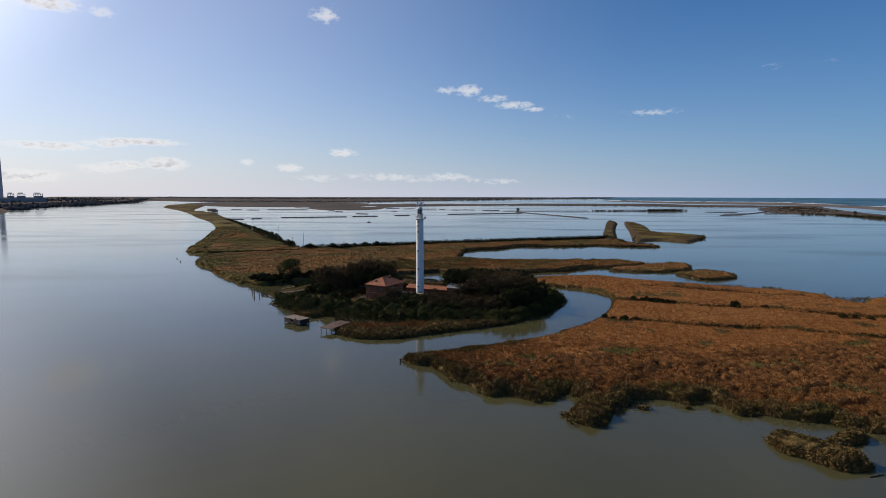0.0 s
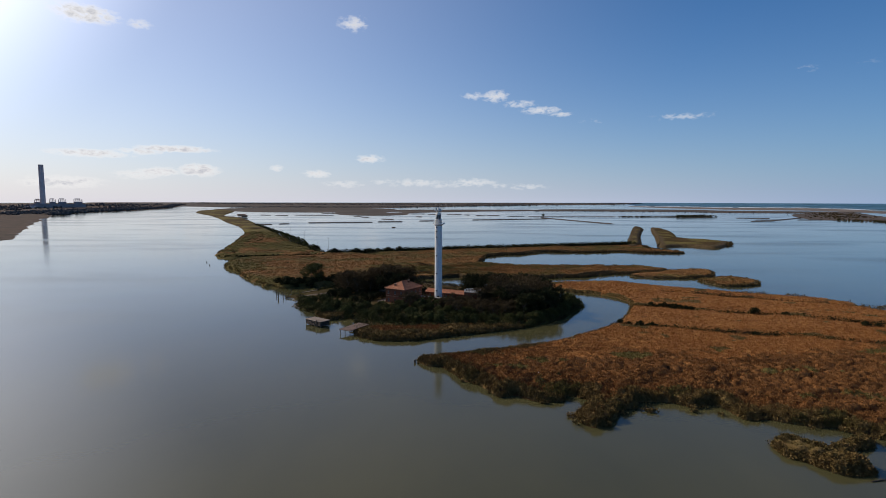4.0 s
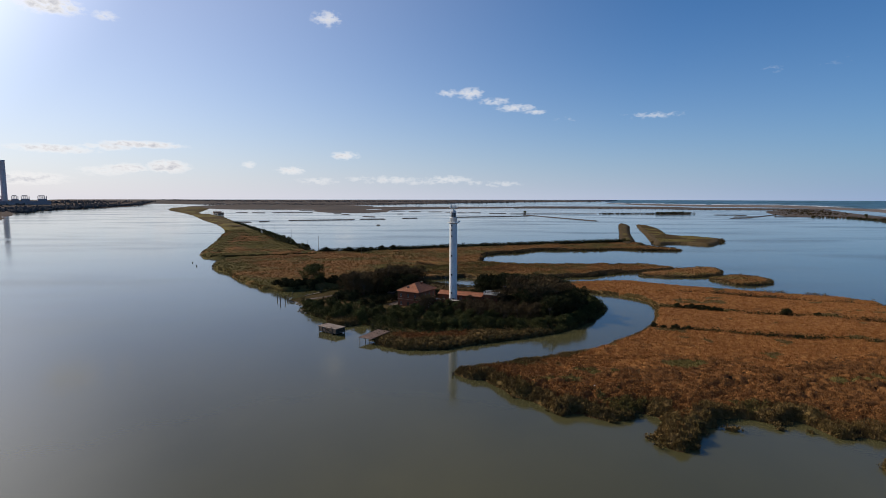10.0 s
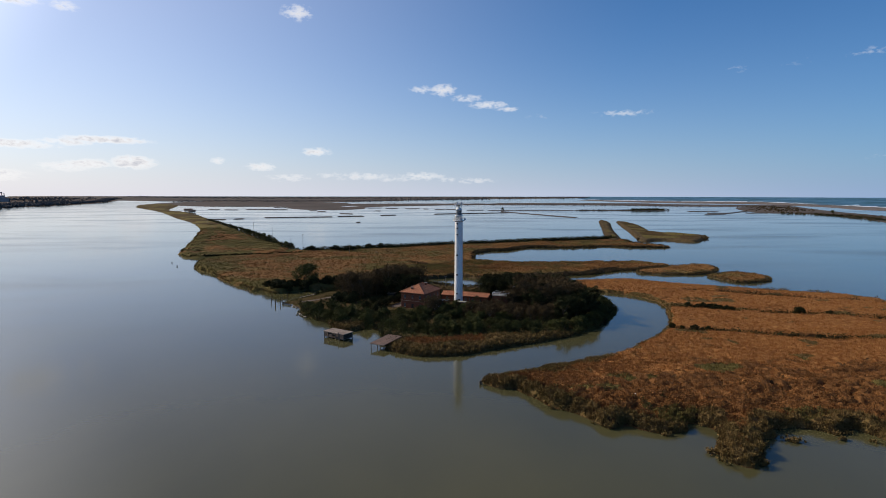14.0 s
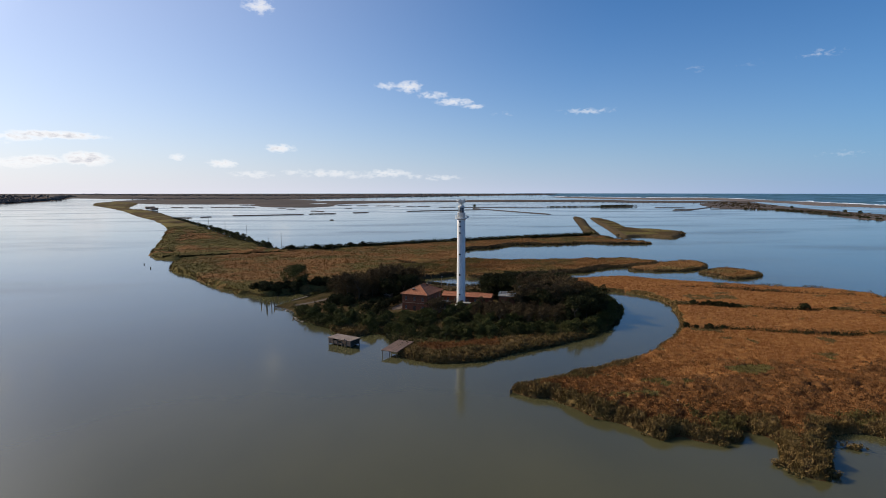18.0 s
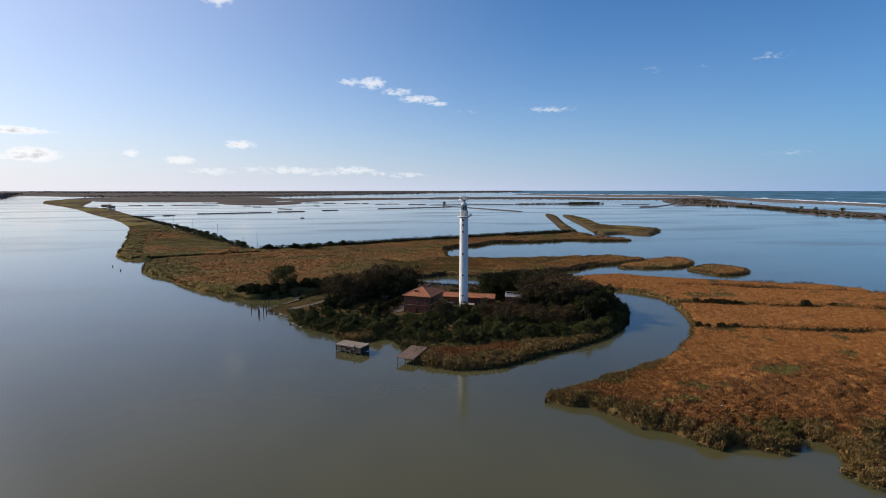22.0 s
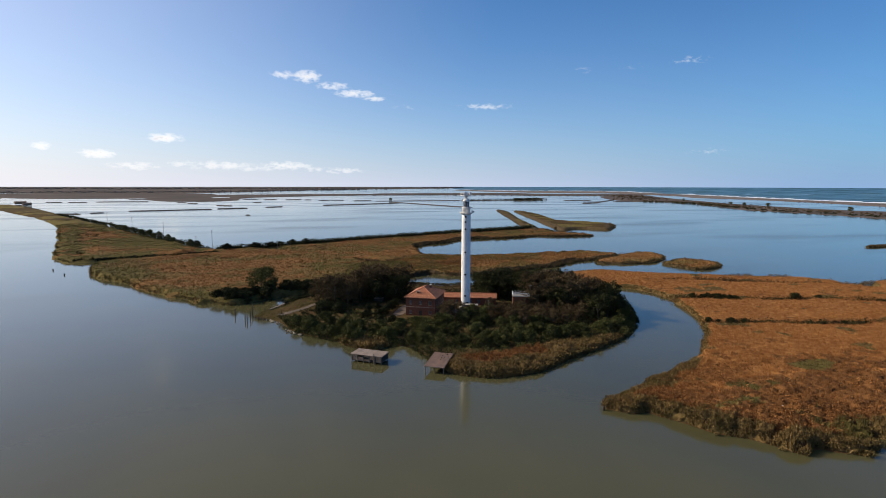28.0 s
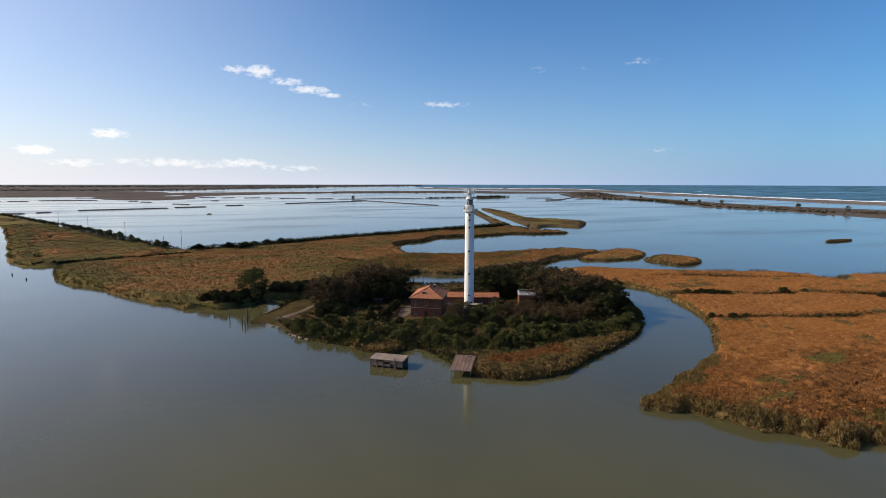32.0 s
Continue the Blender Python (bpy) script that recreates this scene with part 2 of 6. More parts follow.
SEA = water_material("open_sea", (0.035, 0.095, 0.125), (0.050, 0.115, 0.140), 0.35, 0.25, 1.33, 0.0)
WATER = water_material("murky_water", (0.061, 0.058, 0.026), (0.083, 0.075, 0.031), 0.09)
MUD = material("marsh_soil", [(0.045, 0.036, 0.020), (0.075, 0.055, 0.028)], (0.08, 1.2), 0.95, 0.4, 2.0, spec=0.1)
MUD_RUST = material("rust_marsh_soil", [(0.10, 0.045, 0.018), (0.06, 0.035, 0.015)], (0.06, 1.0), 0.95, 0.4, 2.0, spec=0.1)
# far marsh is lightened in its colour to stand for haze
HAZED_MARSH = material("far_marsh", [(0.080, 0.064, 0.055), (0.130, 0.100, 0.082), (0.060, 0.062, 0.058)], (0.006, 0.035), 0.95, 0.0, 0.3, spec=0.03)
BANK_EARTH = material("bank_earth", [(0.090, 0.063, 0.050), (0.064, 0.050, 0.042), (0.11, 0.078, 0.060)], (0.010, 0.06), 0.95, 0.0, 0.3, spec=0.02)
# litter darkened to put the shade between reed clumps into the colour
SHADED_LITTER = material("shaded_reed_litter", [(0.062, 0.034, 0.016), (0.042, 0.026, 0.013)], (0.06, 0.9), 0.95, 0.5, 2.0, spec=0.03)
LITTER_OLIVE = material("marsh_litter", [(0.062, 0.046, 0.018), (0.085, 0.052, 0.022)], (0.05, 0.7), 0.95, 0.5, 2.0, spec=0.03)
SAND = material("sand", [(0.17, 0.13, 0.10), (0.12, 0.09, 0.07)], (0.01, 0.2), 0.9, 0.1, 1.0)
SURF = material("surf_foam", [(0.85, 0.87, 0.88), (0.6, 0.65, 0.68)], (0.02, 0.2), 0.6, 0.2, 0.5)
GRASS = material("rough_grass", [(0.118, 0.094, 0.030), (0.148, 0.108, 0.038), (0.085, 0.076, 0.025)], (0.05, 0.5), 0.95, 0.4, 1.2, spec=0.03, island=0.3)
BANK_GRASS = material("bank_grass", [(0.150, 0.132, 0.040), (0.195, 0.160, 0.056), (0.105, 0.100, 0.030)], (0.15, 1.2), 0.95, 0.4, 2.0, spec=0.03, island=0.3)
REED_RUST = material("rust_reed", [(0.178, 0.078, 0.027), (0.220, 0.100, 0.036), (0.120, 0.058, 0.022)], (0.055, 0.6), 0.9, 0.5, 1.3, (0.38, 0.62), 0.04, 0, 0.0, 0.4)
REED_OLIVE = material("olive_reed", [(0.158, 0.098, 0.034), (0.130, 0.090, 0.030), (0.185, 0.108, 0.041)], (0.035, 0.35), 0.9, 0.4, 1.2, (0.38, 0.62), 0.04, 0, 0.0, 0.3)
REED_EDGE = material("fringe_reed", [(0.145, 0.092, 0.034), (0.098, 0.071, 0.026), (0.190, 0.122, 0.050)], (0.09, 0.7), 0.9, 0.4, 1.5, (0.38, 0.62), 0.04, 0, 0.0, 0.4)
REED_TAN = material("tan_reed", [(0.300, 0.130, 0.041), (0.250, 0.103, 0.032), (0.335, 0.164, 0.058)], (0.045, 0.5), 0.9, 0.5, 1.3, (0.38, 0.62), 0.04, 0, 0.0, 0.3)
REED_BROWN = material("brown_reed", [(0.205, 0.102, 0.036), (0.172, 0.088, 0.031), (0.235, 0.120, 0.046)], (0.035, 0.35), 0.9, 0.4, 1.2, (0.38, 0.62), 0.04, 0, 0.0, 0.3)
LEAF_DARK = material("dark_foliage", [(0.022, 0.025, 0.010), (0.038, 0.037, 0.014)], (0.4, 2.5), 0.7, 0, 4, (0.35, 0.65), 0.05, 0, 0.05, 0.6, 0.5)
LEAF_GREEN = material("green_foliage", [(0.056, 0.060, 0.019), (0.084, 0.078, 0.026)], (0.4, 2.5), 0.7, 0, 4, (0.35, 0.65), 0.05, 0, 0.06, 0.6, 0.4)
LEAF_BROWN = material("autumn_foliage", [(0.098, 0.066, 0.034), (0.064, 0.047, 0.023)], (0.4, 2.5), 0.8, 0, 4, (0.35, 0.65), 0.04, 0, 0.06, 0.6, 0.4)
BARK = material("bark", [(0.075, 0.058, 0.042), (0.12, 0.095, 0.07)], (2, 12), 0.95, 0.5, 12)
WHITE = material("white_render", [(0.80, 0.79, 0.76), (0.68, 0.66, 0.62), (0.74, 0.72, 0.69)], (0.25, 2.2), 0.75, 0.15, 6, (0.40, 0.75), stretch=(1, 1, 0.25))
WHITE_METAL = material("white_painted_metal", [(0.72, 0.72, 0.70), (0.55, 0.53, 0.50)], (1, 9), 0.45, 0.05, 20, spec=0.5)
STEEL = material("grey_steel", [(0.30, 0.31, 0.32), (0.20, 0.19, 0.18)], (1, 9), 0.45, 0.1, 20, metal=0.6)
DARK = material("dark_opening", [(0.012, 0.012, 0.013), (0.02, 0.02, 0.02)], (1, 5), 0.5, 0, 8)
BRICK = material("red_brick_wall", [(0.165, 0.056, 0.029), (0.125, 0.043, 0.023), (0.20, 0.085, 0.047)], (0.6, 3.0), 0.9, 0.4, 9)
TILE = material("terracotta_tile", [(0.36, 0.128, 0.060), (0.28, 0.096, 0.046), (0.42, 0.195, 0.105)], (0.5, 3.2), 0.85, 0.3, 7, per_object=0.25)
PLASTER = material("weathered_plaster", [(0.36, 0.25, 0.17), (0.27, 0.15, 0.10)], (0.5, 4.0), 0.9, 0.3, 9)
CONCRETE = material("grey_concrete", [(0.30, 0.27, 0.23), (0.21, 0.19, 0.16)], (0.5, 5.0), 0.9, 0.3, 10)
PAVING = material("pale_paving", [(0.140, 0.100, 0.070), (0.095, 0.070, 0.048)], (0.4, 4.0), 0.9, 0.2, 6)
OLD_WOOD = material("grey_weathered_wood", [(0.17, 0.135, 0.105), (0.10, 0.08, 0.06)], (1.2, 8.0), 0.9, 0.4, 14, stretch=(1, 1, 0.3))
DARK_WOOD = material("wet_dark_wood", [(0.035, 0.028, 0.022), (0.06, 0.048, 0.038)], (1.2, 8.0), 0.85, 0.4, 14)
BOARDS = material("brown_boards", [(0.42, 0.27, 0.18), (0.29, 0.18, 0.115)], (0.8, 5.0), 0.85, 0.3, 10, spec=0.1)
ROOF_SHEET = material("pale_roof_sheet", [(0.30, 0.235, 0.185), (0.20, 0.15, 0.115), (0.145, 0.098, 0.072)], (0.5, 3.5), 0.8, 0.2, 8)
RUST_SHEET = material("rusty_roof_sheet", [(0.20, 0.12, 0.085), (0.13, 0.085, 0.065)], (0.5, 3.5), 0.8, 0.2, 8)
STRANDED = material("bleached_wood", [(0.62, 0.60, 0.56), (0.48, 0.46, 0.42)], (1.2, 8.0), 0.85, 0.3, 14)
ROCK = material("pale_rock", [(0.34, 0.28, 0.21), (0.22, 0.18, 0.13)], (1.0, 6.0), 0.9, 0.5, 7, per_object=0.4)
# power station concrete and steel, paled to carry the haze over the river
HAZED_CONCRETE = material("hazed_concrete", [(0.74, 0.58, 0.53), (0.64, 0.50, 0.46)], (0.01, 0.06), 0.9, 0, 1)
HAZED_STEEL = material("hazed_boiler_steel", [(0.34, 0.26, 0.25), (0.40, 0.31, 0.29)], (0.03, 0.15), 0.8, 0, 1)
# woods and bars lightened and greyed: distance haze mixed into the base colour
HAZED_GROWTH = material("hazed_growth", [(0.088, 0.080, 0.078), (0.062, 0.062, 0.060), (0.108, 0.094, 0.086)], (0.008, 0.08), 0.95, 0.0, 0.2, spec=0.03, island=0.4)


# ---- geometry helpers ----
def part(name, bm, mat, parent=None, label=""):
    """One bmesh as one mesh object, under parent if there is one."""
    mesh = bpy.data.meshes.new(name)
    bm.to_mesh(mesh)
    bm.free()
    mesh.materials.append(mat)
    ob = new(name, mesh)
    ob.parent = parent
    return tagged(ob, label)


def raw(name, verts, faces, mat, parent=None, smooth=False):
    """A mesh object from arrays: faces is an (n, 3) or (n, 4) array."""
    verts, faces = np.asarray(verts, dtype=np.float32), np.asarray(faces, dtype=np.int32)
    mesh = bpy.data.meshes.new(name)
    k = faces.shape[1]
    mesh.vertices.add(len(verts))
    mesh.vertices.foreach_set("co", verts.ravel())
    mesh.loops.add(faces.size)
    mesh.loops.foreach_set("vertex_index", faces.ravel())
    mesh.polygons.add(len(faces))
    mesh.polygons.foreach_set("loop_start", np.arange(0, faces.size, k, dtype=np.int32))
    mesh.polygons.foreach_set("use_smooth", np.full(len(faces), smooth))
    mesh.update(calc_edges=True)
    mesh.materials.append(mat)
    ob = new(name, mesh)
    ob.parent = parent
    return ob


def thing(name, x, y, z, turn=0.0, **tags):
    ob = new(name)
    ob.matrix_basis = pose(x, y, z, 0, 0, turn)
    ob.empty_display_size = 0.5
    return tagged(ob, **tags)


def box(bm, x0, y0, z0, x1, y1, z1):
    m = Matrix.Translation(((x0 + x1) / 2, (y0 + y1) / 2, (z0 + z1) / 2)) @ Matrix.Diagonal((x1 - x0, y1 - y0, z1 - z0, 1))
    return bmesh.ops.create_cube(bm, size=1, matrix=m)["verts"]


def soft_box(x0, y0, z0, x1, y1, z1, edge=0.03):
    bm = bmesh.new()
    box(bm, x0, y0, z0, x1, y1, z1)
    bmesh.ops.bevel(bm, geom=bm.edges[:], offset=edge, segments=1, affect="EDGES")
    return bm


def rod(bm, a, b, r0, r1=None, sides=8):
    a, b = Vector(a), Vector(b)
    m = Matrix.Translation((a + b) / 2) @ (b - a).to_track_quat("Z", "Y").to_matrix().to_4x4()
    bmesh.ops.create_cone(bm, cap_ends=True, segments=sides, radius1=r0, radius2=r0 if r1 is None else r1, depth=(b - a).length, matrix=m)
    return bm


def lathe(profile, sides=32):
    """A turned body from (radius, height) pairs."""
    bm = bmesh.new()
    rings = []
    for r, z in profile:
        rings.append([bm.verts.new((r * math.cos(a), r * math.sin(a), z)) for a in (2 * math.pi * i / sides for i in range(sides))])
    for lo, hi in zip(rings, rings[1:]):
        for i in range(sides):
            f = bm.faces.new((lo[i], lo[(i + 1) % sides], hi[(i + 1) % sides], hi[i]))
            f.smooth = True
    bm.faces.new(rings[-1])
    bm.faces.new(rings[0][::-1])
    return bm


def far_rise(x, y):
    """The height of the sheet towards the horizon, which lies beyond the farthest distance drawn."""
    r = np.hypot(np.asarray(x, float) + 45, np.asarray(y, float) - 35)
    return 30.5 * np.clip((r - 3200) / 1690, 0, 1) ** 1.25


def smooth_outline(points, step, rough, seed=0.0):
    """A closed curve through the points, cut into steps and made uneven."""
    pts = [Vector((*p, 0)) for p in points]
    n, out = len(pts), []
    for i in range(n):
        a, b, c, d = pts[i - 1], pts[i], pts[(i + 1) % n], pts[(i + 2) % n]
        k = max(1, int((c - b).length / step))
        for j in range(k):
            t = j / k
            q = 0.5 * (2 * b + (c - a) * t + (2 * a - 5 * b + 4 * c - d) * t * t + (3 * b - a - 3 * c + d) * t ** 3)
            s = 0.35 / rough if rough else 1
            w = noise.noise_vector((q.x * s * 0.5, q.y * s * 0.5, seed)) + 0.5 * noise.noise_vector((q.x * s * 1.7, q.y * s * 1.7, seed + 9))
            out.append((q.x + rough * w.x, q.y + rough * w.y))
    return np.array(out)


def inside_distance(outline, xy):
    """Distance of each point from the outline, positive inside; worked out tile by tile with the segments near each tile."""
    a, b = outline, np.roll(outline, -1, 0)
    d = b - a
    length = np.maximum((d * d).sum(1), 1e-9)
    slope = d[:, 0] / np.where(d[:, 1] == 0, 1e-9, d[:, 1])

    def nearest(p, k):
        rel = p[:, None, :] - a[k]
        t = np.clip((rel * d[k]).sum(2) / length[k], 0, 1)
        return np.sqrt(((rel - t[..., None] * d[k]) ** 2).sum(2))

    def within(p):
        x, y = p[:, :1], p[:, 1:]
        return (((a[:, 1] > y) != (b[:, 1] > y)) & (x < slope * (y - a[:, 1]) + a[:, 0])).sum(1) % 2 == 1

    res = np.empty(len(xy))
    lo = xy.min(0)
    size = max(4.0, float(np.sqrt(np.prod(xy.max(0) - lo + 1) / max(1.0, len(xy) / 150))))
    tile = np.floor((xy - lo) / size).astype(int)
    key = tile[:, 0] * 100000 + tile[:, 1]
    order = np.argsort(key, kind="stable")
    cuts = np.nonzero(np.diff(key[order]))[0] + 1
    every = np.arange(len(a))
    for group in np.split(order, cuts):
        p = xy[group]
        mid = (p.min(0) + p.max(0))[None] / 2
        radius = float(np.sqrt(((p - mid) ** 2).sum(1)).max())
        far = nearest(mid, every)[0]
        k = every[far <= far.min() + 2 * radius + 1e-6]
        dist = nearest(p, k).min(1)
        inside = within(mid)[0] if far.min() > radius else within(p)
        res[group] = np.where(inside, dist, -dist)
    return res


def land(name, outline, cell, top, bank, mat, label, category="land", hills=0.15):
    """Raised ground within an outline, its banks running under the water."""
    lo, hi = outline.min(0) - 2 * cell, outline.max(0) + 2 * cell
    nx, ny = int((hi[0] - lo[0]) / cell) + 2, int((hi[1] - lo[1]) / cell) + 2
    X, Y = np.meshgrid(lo[0] + cell * np.arange(nx), lo[1] + cell * np.arange(ny))
    xy = np.stack([X.ravel(), Y.ravel()], 1)
    d = inside_distance(outline, xy)
    z = np.clip(d / bank, -0.8, 1.0) * top
    bumps = np.sin(xy[:, 0] * 0.31 + 1.7 * np.sin(xy[:, 1] * 0.13)) * np.sin(xy[:, 1] * 0.27 + 1.3 * np.sin(xy[:, 0] * 0.11))
    z += np.where(d > 0, hills * bumps * np.clip(d / bank, 0, 1), 0) + far_rise(xy[:, 0], xy[:, 1])
    keep = (d > -1.6 * cell).reshape(ny, nx)
    cells = keep[:-1, :-1] & keep[1:, :-1] & keep[:-1, 1:] & keep[1:, 1:]
    j, i = np.nonzero(cells)
    v = j * nx + i
    faces = np.stack([v, v + 1, v + nx + 1, v + nx], 1)
    used, faces = np.unique(faces, return_inverse=True)
    ob = raw(name, np.column_stack([xy, z])[used], faces.reshape(-1, 4), mat, smooth=True)
    return tagged(ob, label, category, kind="structure")


def scatter(outline, count, seed, margin=0.0, keep=None, limits=None):
    """Random places within an outline, at least margin from its edge."""
    rng = np.random.default_rng(seed)
    lo, hi = outline.min(0), outline.max(0)
    if limits:
        lo, hi = np.maximum(lo, limits[:2]), np.minimum(hi, limits[2:])
    xy = lo + rng.random((count, 2)) * (hi - lo)
    d = inside_distance(outline, xy)
    ok = d > margin
    if keep is not None:
        ok &= keep(xy, d)
    return xy[ok], d[ok]


def tufts(name, xy, ground, height, width, blades, mat, label, seed, lean=0.5, category="reeds", blade=0.14):
    """Clumps of reed: slim tapering blades that fan out of each place. ground and height are arrays or numbers."""
    rng = np.random.default_rng(seed)
    n = len(xy)
    height = np.broadcast_to(height, n) * rng.uniform(0.75, 1.2, n)
    base = np.column_stack([xy, np.broadcast_to(ground, n)])
    ang = rng.random((n, blades)) * 2 * np.pi
    out = np.stack([np.cos(ang), np.sin(ang)], 2)
    side = np.stack([-out[..., 1], out[..., 0]], 2)
    h = height[:, None] * rng.uniform(0.7, 1.1, (n, blades))
    r = width * rng.uniform(0.1, 0.6, (n, blades))
    w = blade * rng.uniform(0.7, 1.4, (n, blades))
    le = lean * h * rng.uniform(0.2, 1.0, (n, blades))
    verts = np.empty((n, blades, 3, 3))
    for k, (zf, wf, lf) in enumerate(((0, -0.5, 0), (0, 0.5, 0), (1.0, 0.0, 1.0))):
        verts[..., k, :2] = base[:, None, :2] + out * (r + le * lf)[..., None] + side * (w * wf)[..., None]
        verts[..., k, 2] = base[:, None, 2] + h * zf
    ob = raw(name, verts.reshape(-1, 3), np.arange(n * blades * 3).reshape(-1, 3), mat)
    return tagged(ob, label, category, kind="stuff")


def line_places(points, gap, spread, seed):
    """Places along a broken line, gap apart and scattered sideways."""
    rng, out = np.random.default_rng(seed), []
    for (x0, y0), (x1, y1) in zip(points, points[1:]):
        n = max(1, int(math.hypot(x1 - x0, y1 - y0) / gap))
        for i in range(n):
            t = (i + rng.random()) / n
            out.append((x0 + (x1 - x0) * t + rng.normal() * spread, y0 + (y1 - y0) * t + rng.normal() * spread))
    return out


def leaf_cloud(lumps, per_lump, leaf, seed):
    """Leaf-sized faces gathered in lumps (x, y, z, radius)."""
    rng = np.random.default_rng(seed)
    lumps = np.array(lumps)
    n = len(lumps) * per_lump
    c = np.repeat(lumps, per_lump, 0)
    v = rng.normal(size=(n, 3))
    v /= np.linalg.norm(v, axis=1)[:, None]
    p = c[:, :3] + v * (c[:, 3] * rng.random(n) ** 0.4)[:, None] * np.array([1, 1, 0.8])
    a = rng.normal(size=(n, 3)) + v * 0.2
    a /= np.linalg.norm(a, axis=1)[:, None]
    b = np.cross(a, rng.normal(size=(n, 3)))
    b /= np.linalg.norm(b, axis=1)[:, None]
    s = leaf * rng.uniform(0.6, 1.3, n)[:, None]
    verts = np.stack([p - a * s, p + b * s * 0.55, p + a * s, p - b * s * 0.55], 1)
    return verts.reshape(-1, 3), np.arange(4 * n).reshape(-1, 4)


def value_noise(x, y, size, seed=0):
    """Smooth noise of 0 to 1 over the plane, with features about size metres wide."""
    x, y = np.asarray(x, float) / size + 173.3 * seed, np.asarray(y, float) / size - 91.7 * seed
    i, j = np.floor(x), np.floor(y)
    u, v = x - i, y - j
    u, v = u * u * (3 - 2 * u), v * v * (3 - 2 * v)
    h = lambda a, b: np.modf(np.abs(np.sin(a * 127.1 + b * 311.7 + seed * 17.0) * 43758.5453))[0]
    return (h(i, j) * (1 - u) + h(i + 1, j) * u) * (1 - v) + (h(i, j + 1) * (1 - u) + h(i + 1, j + 1) * u) * v


def mounds(x, y, size, seed=0):
    """Rounded clumps about size metres wide, standing close: 1 at each crown, 0 in the gaps."""
    x, y = np.asarray(x, float) / size, np.asarray(y, float) / size
    i, j = np.floor(x), np.floor(y)
    best = np.full(x.shape, 9.0)
    h = lambda a, b, k: np.modf(np.abs(np.sin(a * 127.1 + b * 311.7 + (seed + k) * 17.0) * 43758.5453))[0]
    for di in (-1, 0, 1):
        for dj in (-1, 0, 1):
            a, b = i + di, j + dj
            reach = 0.55 + 0.45 * h(a, b, 3)
            best = np.minimum(best, np.hypot(x - a - h(a, b, 1), y - b - h(a, b, 2)) / reach)
    return np.sqrt(np.clip(1 - best ** 2, 0, 1))


def canopy(name, outline, cell, ground, bank, height, mats, label, category="reeds", limits=None, pick=None, edge=1.2, mask=None):
    """The closed top of a bed of reeds or scrub: height(x, y, d) over the ground, falling steeply to the water at its edge."""
    lo, hi = outline.min(0) - 2 * cell, outline.max(0) + 2 * cell
    if limits:
        lo, hi = np.maximum(lo, limits[:2]), np.minimum(hi, limits[2:])
    nx, ny = int((hi[0] - lo[0]) / cell) + 2, int((hi[1] - lo[1]) / cell) + 2
    X, Y = np.meshgrid(lo[0] + cell * np.arange(nx), lo[1] + cell * np.arange(ny))
    xy = np.stack([X.ravel(), Y.ravel()], 1) + np.random.default_rng(nx).uniform(-0.3, 0.3, (nx * ny, 2)) * cell
    d = inside_distance(outline, xy)
    rim = np.clip((d - 0.5 * edge) / edge, 0, 1)
    z = np.clip(d / bank, -0.3, 1) * ground + height(xy[:, 0], xy[:, 1], d) * np.sqrt(rim) - 0.25 * (rim <= 0)
    keep = d > -1.5 * cell
    if mask is not None:
        keep &= mask(xy[:, 0], xy[:, 1], d)
    keep = keep.reshape(ny, nx)
    j, i = np.nonzero(keep[:-1, :-1] & keep[1:, :-1] & keep[:-1, 1:] & keep[1:, 1:])
    v = j * nx + i
    faces = np.stack([v, v + 1, v + nx + 1, v + nx], 1)
    used, index = np.unique(faces, return_inverse=True)
    ob = raw(name, np.column_stack([xy, z])[used], index.reshape(-1, 4), mats[0], smooth=True)
    if pick is not None:
        for m in mats[1:]:
            ob.data.materials.append(m)
        c = xy[faces].mean(1)
        ob.data.polygons.foreach_set("material_index", pick(c[:, 0], c[:, 1], d[faces].mean(1)).astype(np.int32))
    return tagged(ob, label, category, kind="stuff")


# ---- water and land ----
def water_sheet():
    radii = [0, 30, 60, 100, 150, 220, 320, 450, 650, 900, 1300, 1800, 2500, 3200, 3500, 3800, 4100, 4400, 4650, 4890]
    sides = 128
    a = 2 * np.pi * np.arange(sides) / sides
    verts, faces = [(-45, 35, 0)], []
    for r in radii[1:]:
        verts += [(-45 + r * math.cos(t), 35 + r * math.sin(t), 0) for t in a]
    verts = np.array(verts, dtype=float)
    verts[:, 2] = far_rise(verts[:, 0], verts[:, 1])
    for k in range(len(radii) - 2):
        for i in range(sides):
            p, q = 1 + k * sides + i, 1 + k * sides + (i + 1) % sides
            faces.append((p, q, q + sides, p + sides))
    for i in range(sides):
        faces.append((0, 1 + i, 1 + (i + 1) % sides, 0))
    faces = np.array(faces)
    ob = raw("water", verts, faces[:-sides], WATER, smooth=True)
    cap = raw("water_middle", verts[:sides + 1], faces[-sides:, :3], WATER, smooth=True)
    tagged(cap, "calm murky river water under the flight path", "water", kind="structure")
    return tagged(ob, "calm grey-green water of river, lagoon and open sea", "water", kind="structure")


water_sheet()

